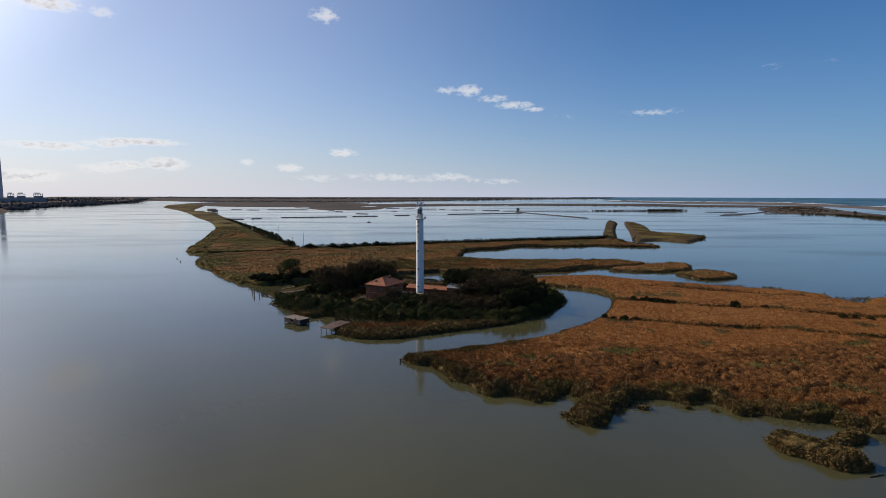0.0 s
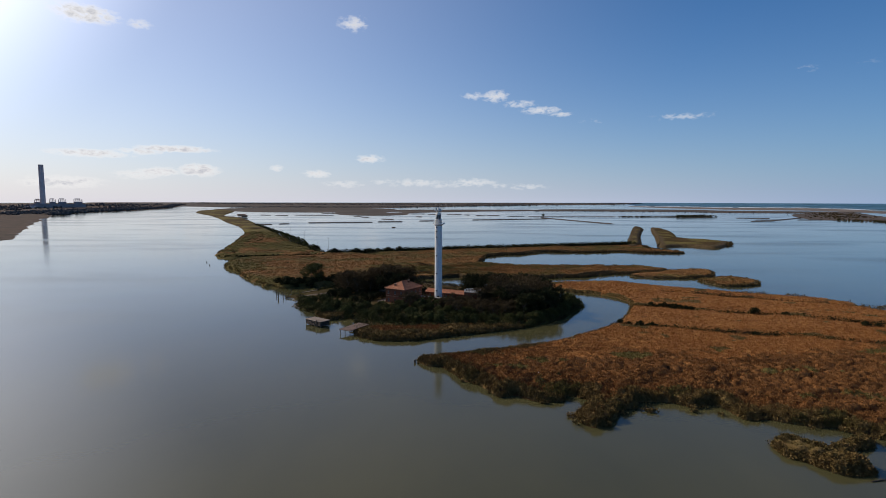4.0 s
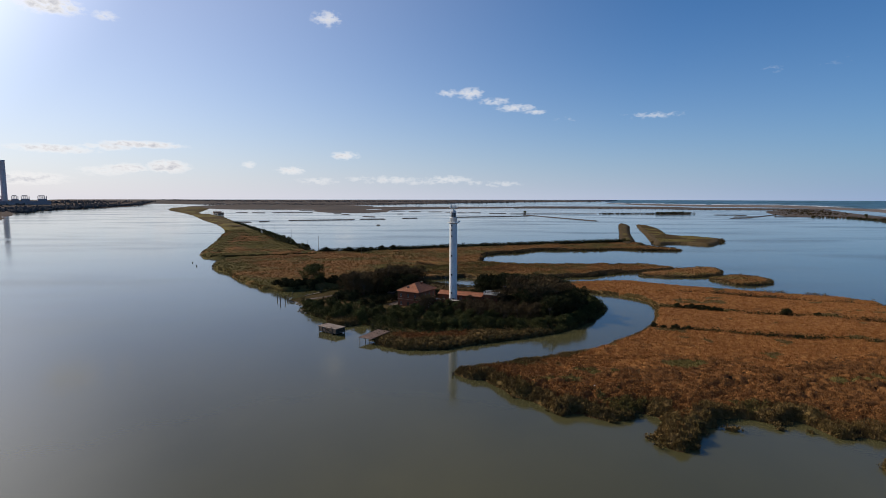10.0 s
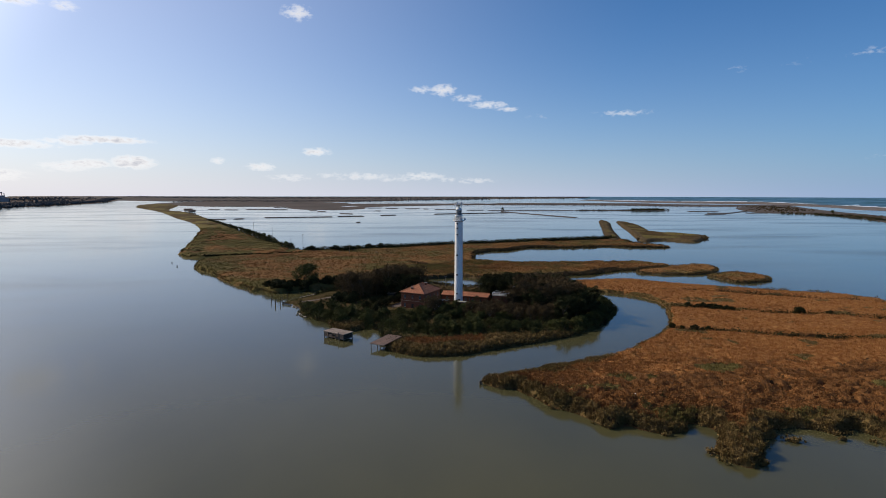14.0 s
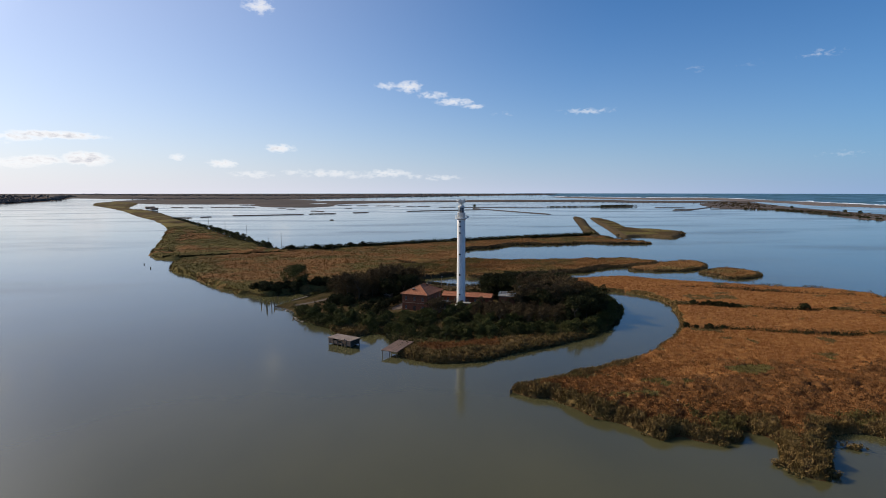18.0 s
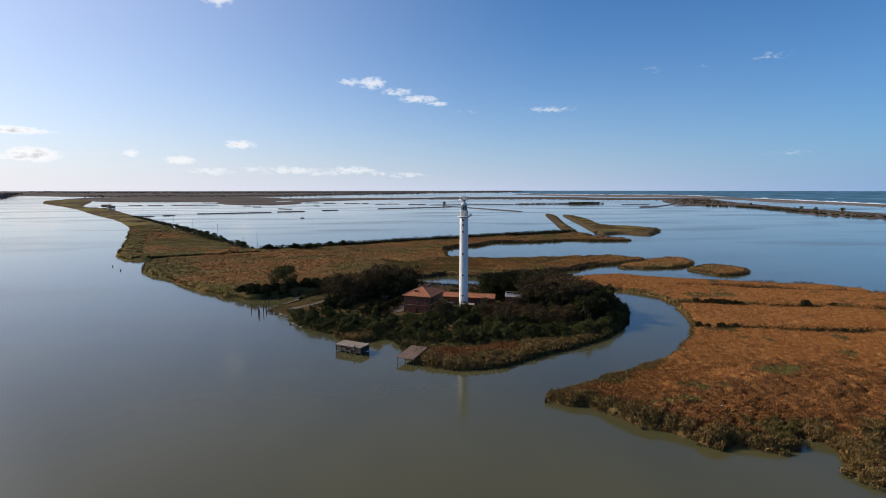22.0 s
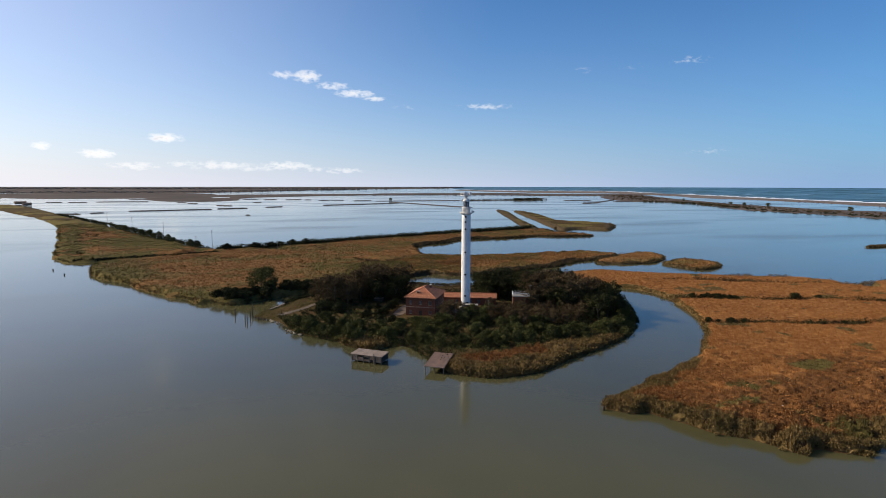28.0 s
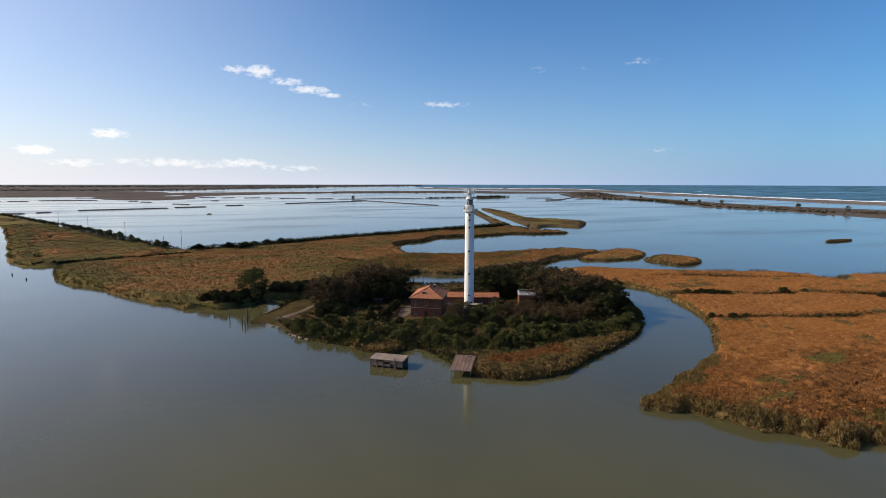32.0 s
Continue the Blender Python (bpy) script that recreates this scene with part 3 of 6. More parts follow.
LIGHTHOUSE_ISLAND = smooth_outline([
    (-92, 267), (-87, 264), (-82, 255), (-78, 243), (-72, 235), (-66, 229), (-61, 220), (-55, 215), (-48, 219), (-43, 214), (-41, 203), (-39, 191),
    (-31, 184), (-17, 184), (-5, 190), (12, 198), (26, 206), (40, 219), (50, 234), (58, 252), (58, 266), (46, 280), (34, 294), (22, 303),
    (8, 308), (-8, 311), (-24, 322), (-40, 330), (-60, 316), (-67, 306), (-77, 296), (-84, 284), (-91, 273)], 2.5, 0.8, 1)
WEST_MARSH = smooth_outline([
    (-52, 320), (-67, 306), (-73, 305), (-81, 304), (-88, 299), (-94, 295), (-102, 292), (-111, 297), (-116, 297), (-122, 308), (-130, 317),
    (-138, 329), (-149, 343), (-155, 354), (-164, 366), (-176, 380), (-184, 396), (-191, 418), (-192, 434), (-184, 443), (-150, 457), (-126, 467),
    (-130, 482), (-100, 492), (-60, 514), (-3, 538), (46, 556), (100, 580), (150, 598), (186, 608), (196, 592), (192, 560),
    (212, 524), (206, 515), (174, 519), (156, 527), (117, 518), (74, 520), (53, 496), (32, 489), (20, 474), (17, 447), (12, 425), (20, 408),
    (45, 402), (70, 398), (96, 400), (130, 407)], 3, 2.0, 2)
NORTH_STRIP = smooth_outline([
    (-52, 320), (-30, 346), (-14, 340), (-3, 343), (12, 333), (31, 337), (52, 343), (79, 351), (100, 366), (121, 370), (147, 384), (145, 392),
    (130, 408), (96, 401), (68, 399), (40, 403), (10, 410), (-40, 380)], 3, 2.0, 3)
PENINSULA = smooth_outline([
    (-214, 446), (-227, 470), (-242, 512), (-254, 550), (-272, 605), (-284, 640), (-314, 726), (-332, 778), (-378, 880), (-445, 1010), (-545, 1180), (-696, 1454), (-866, 1735),
    (-1040, 2000), (-1149, 2212), (-1259, 2464), (-1230, 2600), (-1052, 2350), (-790, 1690), (-670, 1516), (-552, 1311), (-452, 1113), (-350, 908), (-272, 752), (-217, 640),
    (-174, 563), (-142, 505), (-112, 488), (-118, 478), (-150, 471), (-180, 462), (-200, 447)], 7, 2.4, 4)
EAST_MARSH = smooth_outline([
    (-13, 159), (-8, 154), (-4, 155), (1, 144), (6, 139), (12, 130), (16, 132), (20, 127.5), (27, 127.5), (29, 132), (33, 130.5), (33, 125), (29, 118), (29.5, 114), (32.5, 112), (36, 115),
    (41, 122), (45.5, 124.5), (46, 128), (50, 129), (54.5, 127.5), (59, 125.5), (65, 128), (67, 122), (68, 118), (74, 119), (77.5, 116), (83, 115), (88, 116), (88.5, 111.5), (91, 110), (110, 105), (140, 98), (180, 92), (230, 90), (300, 100), (330, 180), (300, 235),
    (255, 246), (229, 249), (209, 254), (200, 249), (192, 241), (189, 250), (190, 262), (182, 273), (164, 281), (145, 291), (119, 305),
    (106, 315), (93, 326), (75, 323)] + [
    (43, 318), (34, 308), (44, 297), (56, 292), (66, 287), (79, 277), (83, 263), (81, 250), (76, 239), (68, 221), (60, 209), (50, 197), (36, 184),
    (22, 176), (11, 171), (-1, 165), (-11, 161)], 1.6, 1.3, 5)
FRINGE_ISLET = smooth_outline([(66, 105), (69, 108.5), (73, 108.5), (75, 105), (78, 104.5), (83, 108), (88, 109), (87, 106), (81.5, 103.5), (79, 100), (79.5, 97), (79, 94.5), (74, 93.5), (71, 95.5), (69, 98), (67, 100)], 1.2, 0.9, 6)
SPUR_WEST = smooth_outline([(318, 1027), (315, 964), (253, 780), (201, 615), (185, 580), (178, 595), (230, 758)], 6, 1.5, 7)
SPUR_EAST = smooth_outline([(336, 982), (340, 924), (313, 814), (284, 717), (302, 684), (318, 653), (284, 590), (262, 571), (242, 595), (214, 576), (212, 591), (256, 731), (291, 846)], 5, 2.0, 8)
ISLET_A = smooth_outline([(111, 358), (125, 368), (150, 382), (171, 390), (176, 380), (172, 365), (155, 350), (134, 345), (118, 350)], 2, 2.2, 9)
ISLET_B = smooth_outline([(150, 339), (162, 348), (174, 352), (182, 341), (181, 325), (163, 314), (152, 320)], 2, 2.2, 10)
ISLET_C = smooth_outline([(371, 372), (385, 377), (398, 377), (405, 373), (392, 369), (376, 368)], 3, 1.5, 11)

land("lighthouse_island", LIGHTHOUSE_ISLAND, 2.0, 0.9, 6.0, LITTER_OLIVE, "low island with overgrown banks")
land("marsh_west", WEST_MARSH, 4.0, 0.6, 4.0, MUD, "flat brown marsh beside the river")
land("marsh_strip", NORTH_STRIP, 3.0, 0.6, 4.0, MUD, "narrow strip of brown marsh between two channels")
land("peninsula", PENINSULA, 9.0, 1.3, 8.0, MUD, "long curving tongue of grassy marsh in the river")
land("marsh_east", EAST_MARSH, 2.5, 0.55, 3.0, MUD_RUST, "wide rust-brown salt marsh")
land("marsh_fringe_islet", FRINGE_ISLET, 1.5, 0.5, 3.0, MUD, "small muddy islet off the marsh edge")
land("spur_west", SPUR_WEST, 7.0, 1.2, 8.0, MUD, "straight overgrown dike running into the lagoon")
land("spur_east", SPUR_EAST, 7.0, 1.0, 8.0, MUD, "low marsh spur in the lagoon")
land("islet_near", ISLET_A, 3.0, 0.6, 4.0, MUD, "oval marsh islet in the channel mouth")
land("islet_tip", ISLET_B, 3.0, 0.6, 4.0, MUD, "small oval marsh islet at the channel mouth")
land("islet_lagoon", ISLET_C, 3.0, 1.0, 5.0, MUD, "dark oval islet alone in the lagoon")

# the far side of the lagoon, the river's other bank, the barrier beach and the distance
FAR_LANDS = [
    ("river_bank", [(-575, 620), (-724, 824), (-860, 1007), (-1306, 1609), (-1410, 1768), (-1510, 2084), (-1563, 2411), (-1744, 3038), (-2100, 4000),
                    (-2600, 4000), (-3400, 3200), (-3600, 2000), (-2400, 900), (-1200, 480), (-700, 480)], 40, 1.8, "flat farmland on the far bank of the river"),
    ("far_marsh_west", [(-1000, 2280), (-808, 2168), (-653, 2151), (-545, 2140), (-489, 1936), (-410, 1774), (-277, 1729), (-213, 1846), (-219, 2047), (-141, 2226), (125, 2455), (296, 2530),
                        (354, 2850), (163, 2840), (-51, 2820), (-272, 2760), (-376, 2850), (-480, 3100), (-863, 3300), (-1230, 3300), (-1400, 2900)], 30, 2.0, "broad brown marsh across the lagoon"),
    ("far_marsh_strip", [(306, 2526), (594, 2507), (926, 2406), (1058, 2256), (1333, 2213), (1577, 2283), (1731, 2488), (1297, 2680), (1263, 2900), (1127, 2980), (777, 3000), (404, 2960)], 30, 2.0, "dark strip of marsh across the lagoon"),
    ("far_mainland", [(-2300, 3600), (-1527, 3260), (-1296, 3290), (-924, 3320), (-560, 3220), (-380, 3420), (-104, 3700), (270, 4006), (599, 4058), (1227, 4241), (1400, 4400), (1100, 4640), (0, 4800), (-1800, 4500), (-2900, 3980)], 70, 2.0, "flat wooded mainland along the horizon"),
    ("barrier_marsh", [(1109, 1877), (922, 1471), (1005, 1414), (994, 1280), (909, 1089), (811, 927), (815, 847), (801, 722), (780, 658), (776, 613), (758, 550), (780, 400), (960, 400),
                       (1010, 703), (1000, 823), (990, 883), (1000, 948), (1040, 1101), (1080, 1233), (1150, 1381), (1230, 1569), (1393, 1890), (1626, 2348), (1300, 2150)], 20, 1.8, "scrubby barrier island between lagoon and sea"),
    ("beach_bar", [(1200, 600), (1255, 833), (1284, 1001), (1377, 1232), (1447, 1507), (1458, 1766), (1599, 2064), (1741, 2700), (1390, 3034), (1114, 3600), (1169, 3760), (1567, 3388), (1970, 3172), (2022, 2932),
                   (1906, 2297), (1698, 1741), (1576, 1390), (1516, 1158), (1472, 957), (1400, 600)], 26, 1.4, "low sandy beach bar facing the sea"),
]
for name, points, cell, top, label in FAR_LANDS:
    outline = smooth_outline(points, cell, cell * 0.35, len(name))
    land(name, outline, cell, top, cell, {"beach_bar": SAND, "river_bank": BANK_EARTH}.get(name, HAZED_MARSH), label)

# sand and marsh bars in the lagoon: both ends and a width
BARS = [
    ((-695, 1756), (-652, 1741), 12), ((-636, 1735), (-586, 1717), 11), ((-580, 1758), (-444, 1754), 13), ((-353, 1162), (-217, 1208), 8), ((-210, 1229), (-151, 1246), 9),
    ((-356, 1654), (-329, 1644), 12), ((-316, 1578), (-288, 1548), 11), ((-229, 1420), (-191, 1374), 10), ((-210, 1945), (-158, 1959), 14), ((-160, 1627), (-136, 1618), 10),
    ((-144, 1889), (-99, 1905), 13), ((-119, 1288), (-80, 1303), 9), ((-75, 1864), (-21, 1876), 13), ((-14, 1842), (10, 1833), 11), ((26, 1766), (61, 1754), 11),
    ((11, 1367), (218, 1468), 10), ((64, 1783), (107, 1767), 12), ((-434, 1079), (-403, 1083), 8), ((-396, 1097), (-379, 1116), 9), ((-139, 976), (-131, 974), 5),
    ((124, 1702), (183, 1710), 11), ((215, 1562), (312, 1160), 12), ((185, 1652), (460, 1672), 14), ((460, 1672), (741, 1667), 18), ((640, 1655), (760, 1690), 32),
    ((777, 1586), (860, 1556), 12), ((684, 1320), (763, 1363), 13), ((770, 1386), (983, 1615), 16), ((864, 1440), (950, 1458), 12), ((-560, 2020), (-480, 1990), 14), ((746, 1419), (830, 1440), 10),
]
for (x0, y0), (x1, y1), w in BARS:
    d = Vector((x1 - x0, y1 - y0)).normalized()
    s = Vector((-d.y, d.x)) * w / 2
    mid = ((x0 + x1) / 2 + s.x * 0.6, (y0 + y1) / 2 + s.y * 0.6)
    outline = smooth_outline([(x0, y0), (x0 + s.x + d.x * w, y0 + s.y + d.y * w), mid, (x1 + s.x - d.x * w, y1 + s.y - d.y * w), (x1, y1),
                              (x1 - s.x, y1 - s.y), (x0 - s.x, y0 - s.y)], max(3, w / 3), w * 0.10, x0)
    bar = land("marsh_bar", outline, max(2.5, w / 3.5), 1.5, w * 0.3, HAZED_GROWTH, "long thin marsh bar lying in the lagoon")
    tagged(bar, group="marsh bars in the lagoon")

# bright pools and creeks in the far marsh: both ends and a width
POOLS = [
    (-300, 2070, -288, 2200, 60),
    (-364, 2642, -322, 2857, 50),
    (-307, 2915, -135, 3236, 60),
]
for x0, y0, x1, y1, w in POOLS:
    d = Vector((x1 - x0, y1 - y0)).normalized()
    n = Vector((-d.y, d.x)) * w
    outline = smooth_outline([(x0, y0), (x0 * 0.7 + x1 * 0.3 + n.x * 0.5, y0 * 0.7 + y1 * 0.3 + n.y * 0.5), (x0 * 0.3 + x1 * 0.7 + n.x * 0.35, y0 * 0.3 + y1 * 0.7 + n.y * 0.35), (x1, y1),
                              (x0 * 0.4 + x1 * 0.6 - n.x * 0.5, y0 * 0.4 + y1 * 0.6 - n.y * 0.5), (x0 * 0.8 + x1 * 0.2 - n.x * 0.3, y0 * 0.8 + y1 * 0.2 - n.y * 0.3)], 8, 3.0, x0)
    bm = bmesh.new()
    bm.faces.new([bm.verts.new((x, y, 2.35 + float(far_rise(x, y)))) for x, y in outline])
    bmesh.ops.recalc_face_normals(bm, faces=bm.faces[:])
    tagged(part("marsh_pool", bm, WATER), "bright pool lying in the far marsh", "water", kind="structure")

# the open sea lies choppy and dark beyond the beach
shore = [(1330, 300), (1410, 600), (1480, 957), (1524, 1158), (1584, 1390), (1706, 1741), (1914, 2297), (2030, 2932), (1980, 3180), (1580, 3400), (1185, 3775), (1240, 4240), (1420, 4400), (1110, 4650)]
verts, faces = [], []
for x, y in shore:
    a0 = math.atan2(y - 35, x + 45)
    r0 = math.hypot(x + 45, y - 35)
    for k in range(13):
        r = r0 + (4886 - r0) * k / 12
        px, py = -45 + r * math.cos(a0), 35 + r * math.sin(a0)
        verts.append((px, py, 0.12 + float(far_rise(px, py))))
for i in range(len(shore) - 1):
    for k in range(12):
        p = i * 13 + k
        faces.append((p, p + 1, p + 14, p + 13))
tagged(raw("sea", verts, faces, SEA, smooth=True), "dark blue choppy open sea beyond the beach", "sea", kind="structure")

# breakers along the beach
for offset, size in ((8, 16), (50, 9)):
    shore = [(1330, 400), (1400, 600), (1472, 957), (1516, 1158), (1576, 1390), (1698, 1741), (1906, 2297), (2022, 2932), (1970, 3172), (1567, 3388), (1169, 3770)]
    rng = np.random.default_rng(int(offset))
    verts, faces = [], []
    for (x0, y0), (x1, y1) in zip(shore, shore[1:]):
        n = int(math.hypot(x1 - x0, y1 - y0) / 30)
        nx, ny = (y1 - y0), -(x1 - x0)
        k = math.hypot(nx, ny)
        nx, ny = nx / k, ny / k
        for i in range(n):
            if rng.random() < (0.08 if offset < 20 else 0.5):
                continue
            for t, o in ((i / n, 0), ((i + 1.05) / n, 0), ((i + 1.05) / n, 1), (i / n, 1)):
                rise = 1.3 * o
                o = offset + rng.uniform(-3, 3) + o * size * rng.uniform(0.6, 1.6)
                x, y = x0 + (x1 - x0) * t + nx * o, y0 + (y1 - y0) * t + ny * o
                verts.append((x, y, 0.35 + rise + float(far_rise(x, y))))
            faces.append([len(verts) - 4, len(verts) - 3, len(verts) - 2, len(verts) - 1])
    tagged(raw("surf", verts, faces, SURF), "white breaking surf along the beach", "surf", kind="stuff")


# ---- reeds ----
def bed(base, coarse, fine, coarse_size, fine_size):
    """A height field for a reed bed: base height with broad and fine unevenness."""
    def height(x, y, d):
        return base + coarse * (value_noise(x, y, coarse_size, 3) - 0.5) * 2 + fine * (value_noise(x, y, fine_size, 5) - 0.4) * 2
    return height


def reed_ground(d, top, bank):
    return np.clip(d / bank, 0, 1) * top - 0.1


def shaggy(x, y):
    """Where the east marsh is rough, clumpy and brown: towards the river."""
    return np.clip((171 + 0.06 * x - y + 24 * (value_noise(x, y, 22, 8) - 0.5) + 8 * (value_noise(x, y, 5, 18) - 0.5)) / 26, 0, 1)


DITCHES = [[(60, 213), (72, 208), (95, 199), (130, 190), (175, 172)], [(82, 249), (106, 238), (128, 231), (170, 214), (205, 205)], [(110, 288), (150, 268), (190, 250)]]


def ditch_depth(x, y):
    out = np.zeros_like(x)
    for line in DITCHES:
        for (x0, y0), (x1, y1) in zip(line, line[1:]):
            t = np.clip(((x - x0) * (x1 - x0) + (y - y0) * (y1 - y0)) / ((x1 - x0) ** 2 + (y1 - y0) ** 2), 0, 1)
            wobble = 2.5 * (value_noise(x, y, 9, 6) - 0.5)
            dist = np.hypot(x - x0 - t * (x1 - x0), y - y0 - t * (y1 - y0)) + wobble
            out = np.maximum(out, np.clip(1.6 - np.abs(dist) / 1.5, 0, 1) * (value_noise(x, y, 14, 7) > 0.3))
    return out


def east_height(x, y, d):
    s = shaggy(x, y)
    rough = 2.1 * mounds(x, y, 2.3, 3) * (0.35 + 0.9 * value_noise(x, y, 6, 9)) + 0.45 * mounds(x, y, 0.8, 4) + 0.3 * value_noise(x, y, 4, 10) - 0.15
    smooth = 0.85 + 0.45 * (value_noise(x, y, 13, 2) - 0.5) + 0.3 * mounds(x, y, 1.7, 5) + 0.2 * mounds(x, y, 0.7, 6)
    return s * rough + (1 - s) * smooth - 1.5 * ditch_depth(x, y)


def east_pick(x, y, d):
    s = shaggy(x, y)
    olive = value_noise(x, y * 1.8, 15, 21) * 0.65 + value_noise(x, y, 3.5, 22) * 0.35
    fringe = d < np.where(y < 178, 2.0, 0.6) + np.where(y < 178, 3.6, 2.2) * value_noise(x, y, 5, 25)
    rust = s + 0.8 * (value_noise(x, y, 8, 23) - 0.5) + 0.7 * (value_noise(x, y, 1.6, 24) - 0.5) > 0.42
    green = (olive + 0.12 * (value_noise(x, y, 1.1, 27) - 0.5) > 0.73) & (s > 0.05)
    # hollows between clumps and ditch beds take the colour with painted shade
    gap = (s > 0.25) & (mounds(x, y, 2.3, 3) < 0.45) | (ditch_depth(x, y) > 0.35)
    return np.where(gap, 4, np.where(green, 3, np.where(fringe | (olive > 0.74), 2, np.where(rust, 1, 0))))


EAST_MATS = [REED_TAN, REED_RUST, REED_EDGE, GRASS, SHADED_LITTER]
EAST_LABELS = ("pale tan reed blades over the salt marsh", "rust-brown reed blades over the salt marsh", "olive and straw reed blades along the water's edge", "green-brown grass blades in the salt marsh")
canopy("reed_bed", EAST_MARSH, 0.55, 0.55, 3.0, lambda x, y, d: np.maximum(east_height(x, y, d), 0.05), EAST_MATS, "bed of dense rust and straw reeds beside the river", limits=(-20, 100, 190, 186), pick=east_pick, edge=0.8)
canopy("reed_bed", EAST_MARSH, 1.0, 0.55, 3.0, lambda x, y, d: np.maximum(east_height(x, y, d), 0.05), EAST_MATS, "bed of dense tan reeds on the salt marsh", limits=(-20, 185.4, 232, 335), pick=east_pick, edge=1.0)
xy, d = scatter(EAST_MARSH, 220000, 11, 0.1, lambda p, d: (p[:, 0] < 205) & ((p[:, 1] < 205) | (np.sin(p[:, 0] * 91.7) > -0.2)), limits=(-16, 105, 205, 330))
kind = east_pick(xy[:, 0], xy[:, 1], d)
kind = np.where((kind == 4) & (np.sin(xy[:, 0] * 57.3) > 0.75), 1, kind)
top = np.maximum(east_height(xy[:, 0], xy[:, 1], d), 0.2) * np.sqrt(np.clip((d - 0.3) / 0.8, 0, 1))
for k, label in enumerate(EAST_LABELS):
    m = kind == k
    tufts("reed_blades", xy[m], reed_ground(d[m], 0.55, 3) + top[m] - 0.35, 1.0, 0.7, 5, EAST_MATS[k], label, 21 + k, 0.5, blade=0.13)
xy, d = scatter(EAST_MARSH, 60000, 111, 0.0, lambda p, d: d < 5, limits=(-18, 100, 132, 176))
kind = east_pick(xy[:, 0], xy[:, 1], d)
kind = np.where(kind == 4, 2, kind)
top = np.maximum(east_height(xy[:, 0], xy[:, 1], d), 0.1) * np.sqrt(np.clip((d - 0.1) / 0.8, 0, 1))
for k, label in enumerate(EAST_LABELS):
    m = kind == k
    tufts("reed_blades", xy[m], reed_ground(d[m], 0.55, 3) + top[m] - 0.3, 1.15, 0.6, 5, EAST_MATS[k], label, 121 + k, 0.42, blade=0.16)
# bushy heads on the clumps along the river's edge, and loose clumps standing in the shallows
def loose_heads(outline, count, reach, out, seed, mat, label, limits, relief, size=(0.35, 0.75), leaf=0.21, each=15, inner=0.0):
    xy, d = scatter(outline, count, seed, -out, lambda p, d: np.where(d > 0, (d > inner) & ((inner == 0) | (mounds(p[:, 0], p[:, 1], 2.3, 3) > 0.5)) & (d < reach * (0.3 + value_noise(p[:, 0], p[:, 1], 5, seed))), (value_noise(p[:, 0], p[:, 1], 2.4, seed + 1) > 0.72) & (d > -out * value_noise(p[:, 0], p[:, 1], 9, seed + 2))), limits=limits)
    rng = np.random.default_rng(seed)
    r = rng.uniform(*size, len(xy))
    top = np.clip(d / 3, 0, 1) * 0.55 + relief(xy[:, 0], xy[:, 1], d) * np.sqrt(np.clip(d / 0.8, 0, 1)) * rng.uniform(0.7, 1.05, len(xy))
    z = np.where(d > 0, np.maximum(top, r * 0.5), r * rng.uniform(0.3, 1.2, len(xy)))
    return tagged(raw("reed_heads", *leaf_cloud(np.column_stack([xy, z, r]), each, leaf, seed), mat), label, "reeds", kind="stuff")


loose_heads(EAST_MARSH, 34000, 5.0, 2.4, 71, REED_EDGE, "bushy straw-coloured reed heads at the river's edge", (-18, 100, 130, 172), east_height)
loose_heads(EAST_MARSH, 44000, 17.0, 0.0, 74, REED_RUST, "bushy rust-brown reed heads near the river", (-16, 105, 130, 172), east_height, (0.3, 0.65), 0.19, 12, 3.2)
loose_heads(EAST_MARSH, 16000, 22.0, 0.0, 84, REED_TAN, "bushy tan reed heads near the river", (-16, 105, 130, 178), east_height, (0.3, 0.55), 0.19, 12, 5.0)
shaggy_bed = lambda x, y, d: -0.45 + 1.9 * mounds(x, y, 1.8, 3) * (0.3 + value_noise(x, y, 4, 9)) + 0.4 * mounds(x, y, 0.8, 4)
canopy("reed_bed", FRINGE_ISLET, 0.45, 0.5, 3.0, shaggy_bed, [REED_EDGE], "tall straw-brown reeds on a muddy islet", edge=0.8)
xy, d = scatter(FRINGE_ISLET, 3600, 12, 0.0)
tufts("reed_blades", xy, shaggy_bed(xy[:, 0], xy[:, 1], d) * np.clip(d / 0.9, 0, 1) - 0.3, 0.95, 0.8, 6, REED_EDGE, "straw reed blades on a muddy islet", 27, 0.7, blade=0.12)
loose_heads(FRINGE_ISLET, 5200, 3.0, 1.8, 77, REED_EDGE, "bushy straw-coloured reed heads on a muddy islet", None, shaggy_bed)
rng = np.random.default_rng(79)
for x, y, n in ((47.2, 122.3, 26), (2.0, 141.2, 6), (58.0, 122.5, 8), (63.5, 121.0, 7)):
    lumps = [(x + rng.normal() * 0.035 * n, y + rng.normal() * 0.025 * n, rng.uniform(0.1, 0.7), rng.uniform(0.25, 0.5)) for k in range(n)]
    tagged(raw("reed_clump", *leaf_cloud(lumps, 26, 0.2, 80), REED_EDGE), "small straw reed clump standing in the shallows", "reeds", kind="stuff")


in_shore = lambda x, y, d: (y < 202 + 0.15 * x) & (x < 26) & (x > -46) & (d < 15) | (y < 227) & (x < -50) & (x > -66) & (d < 6)


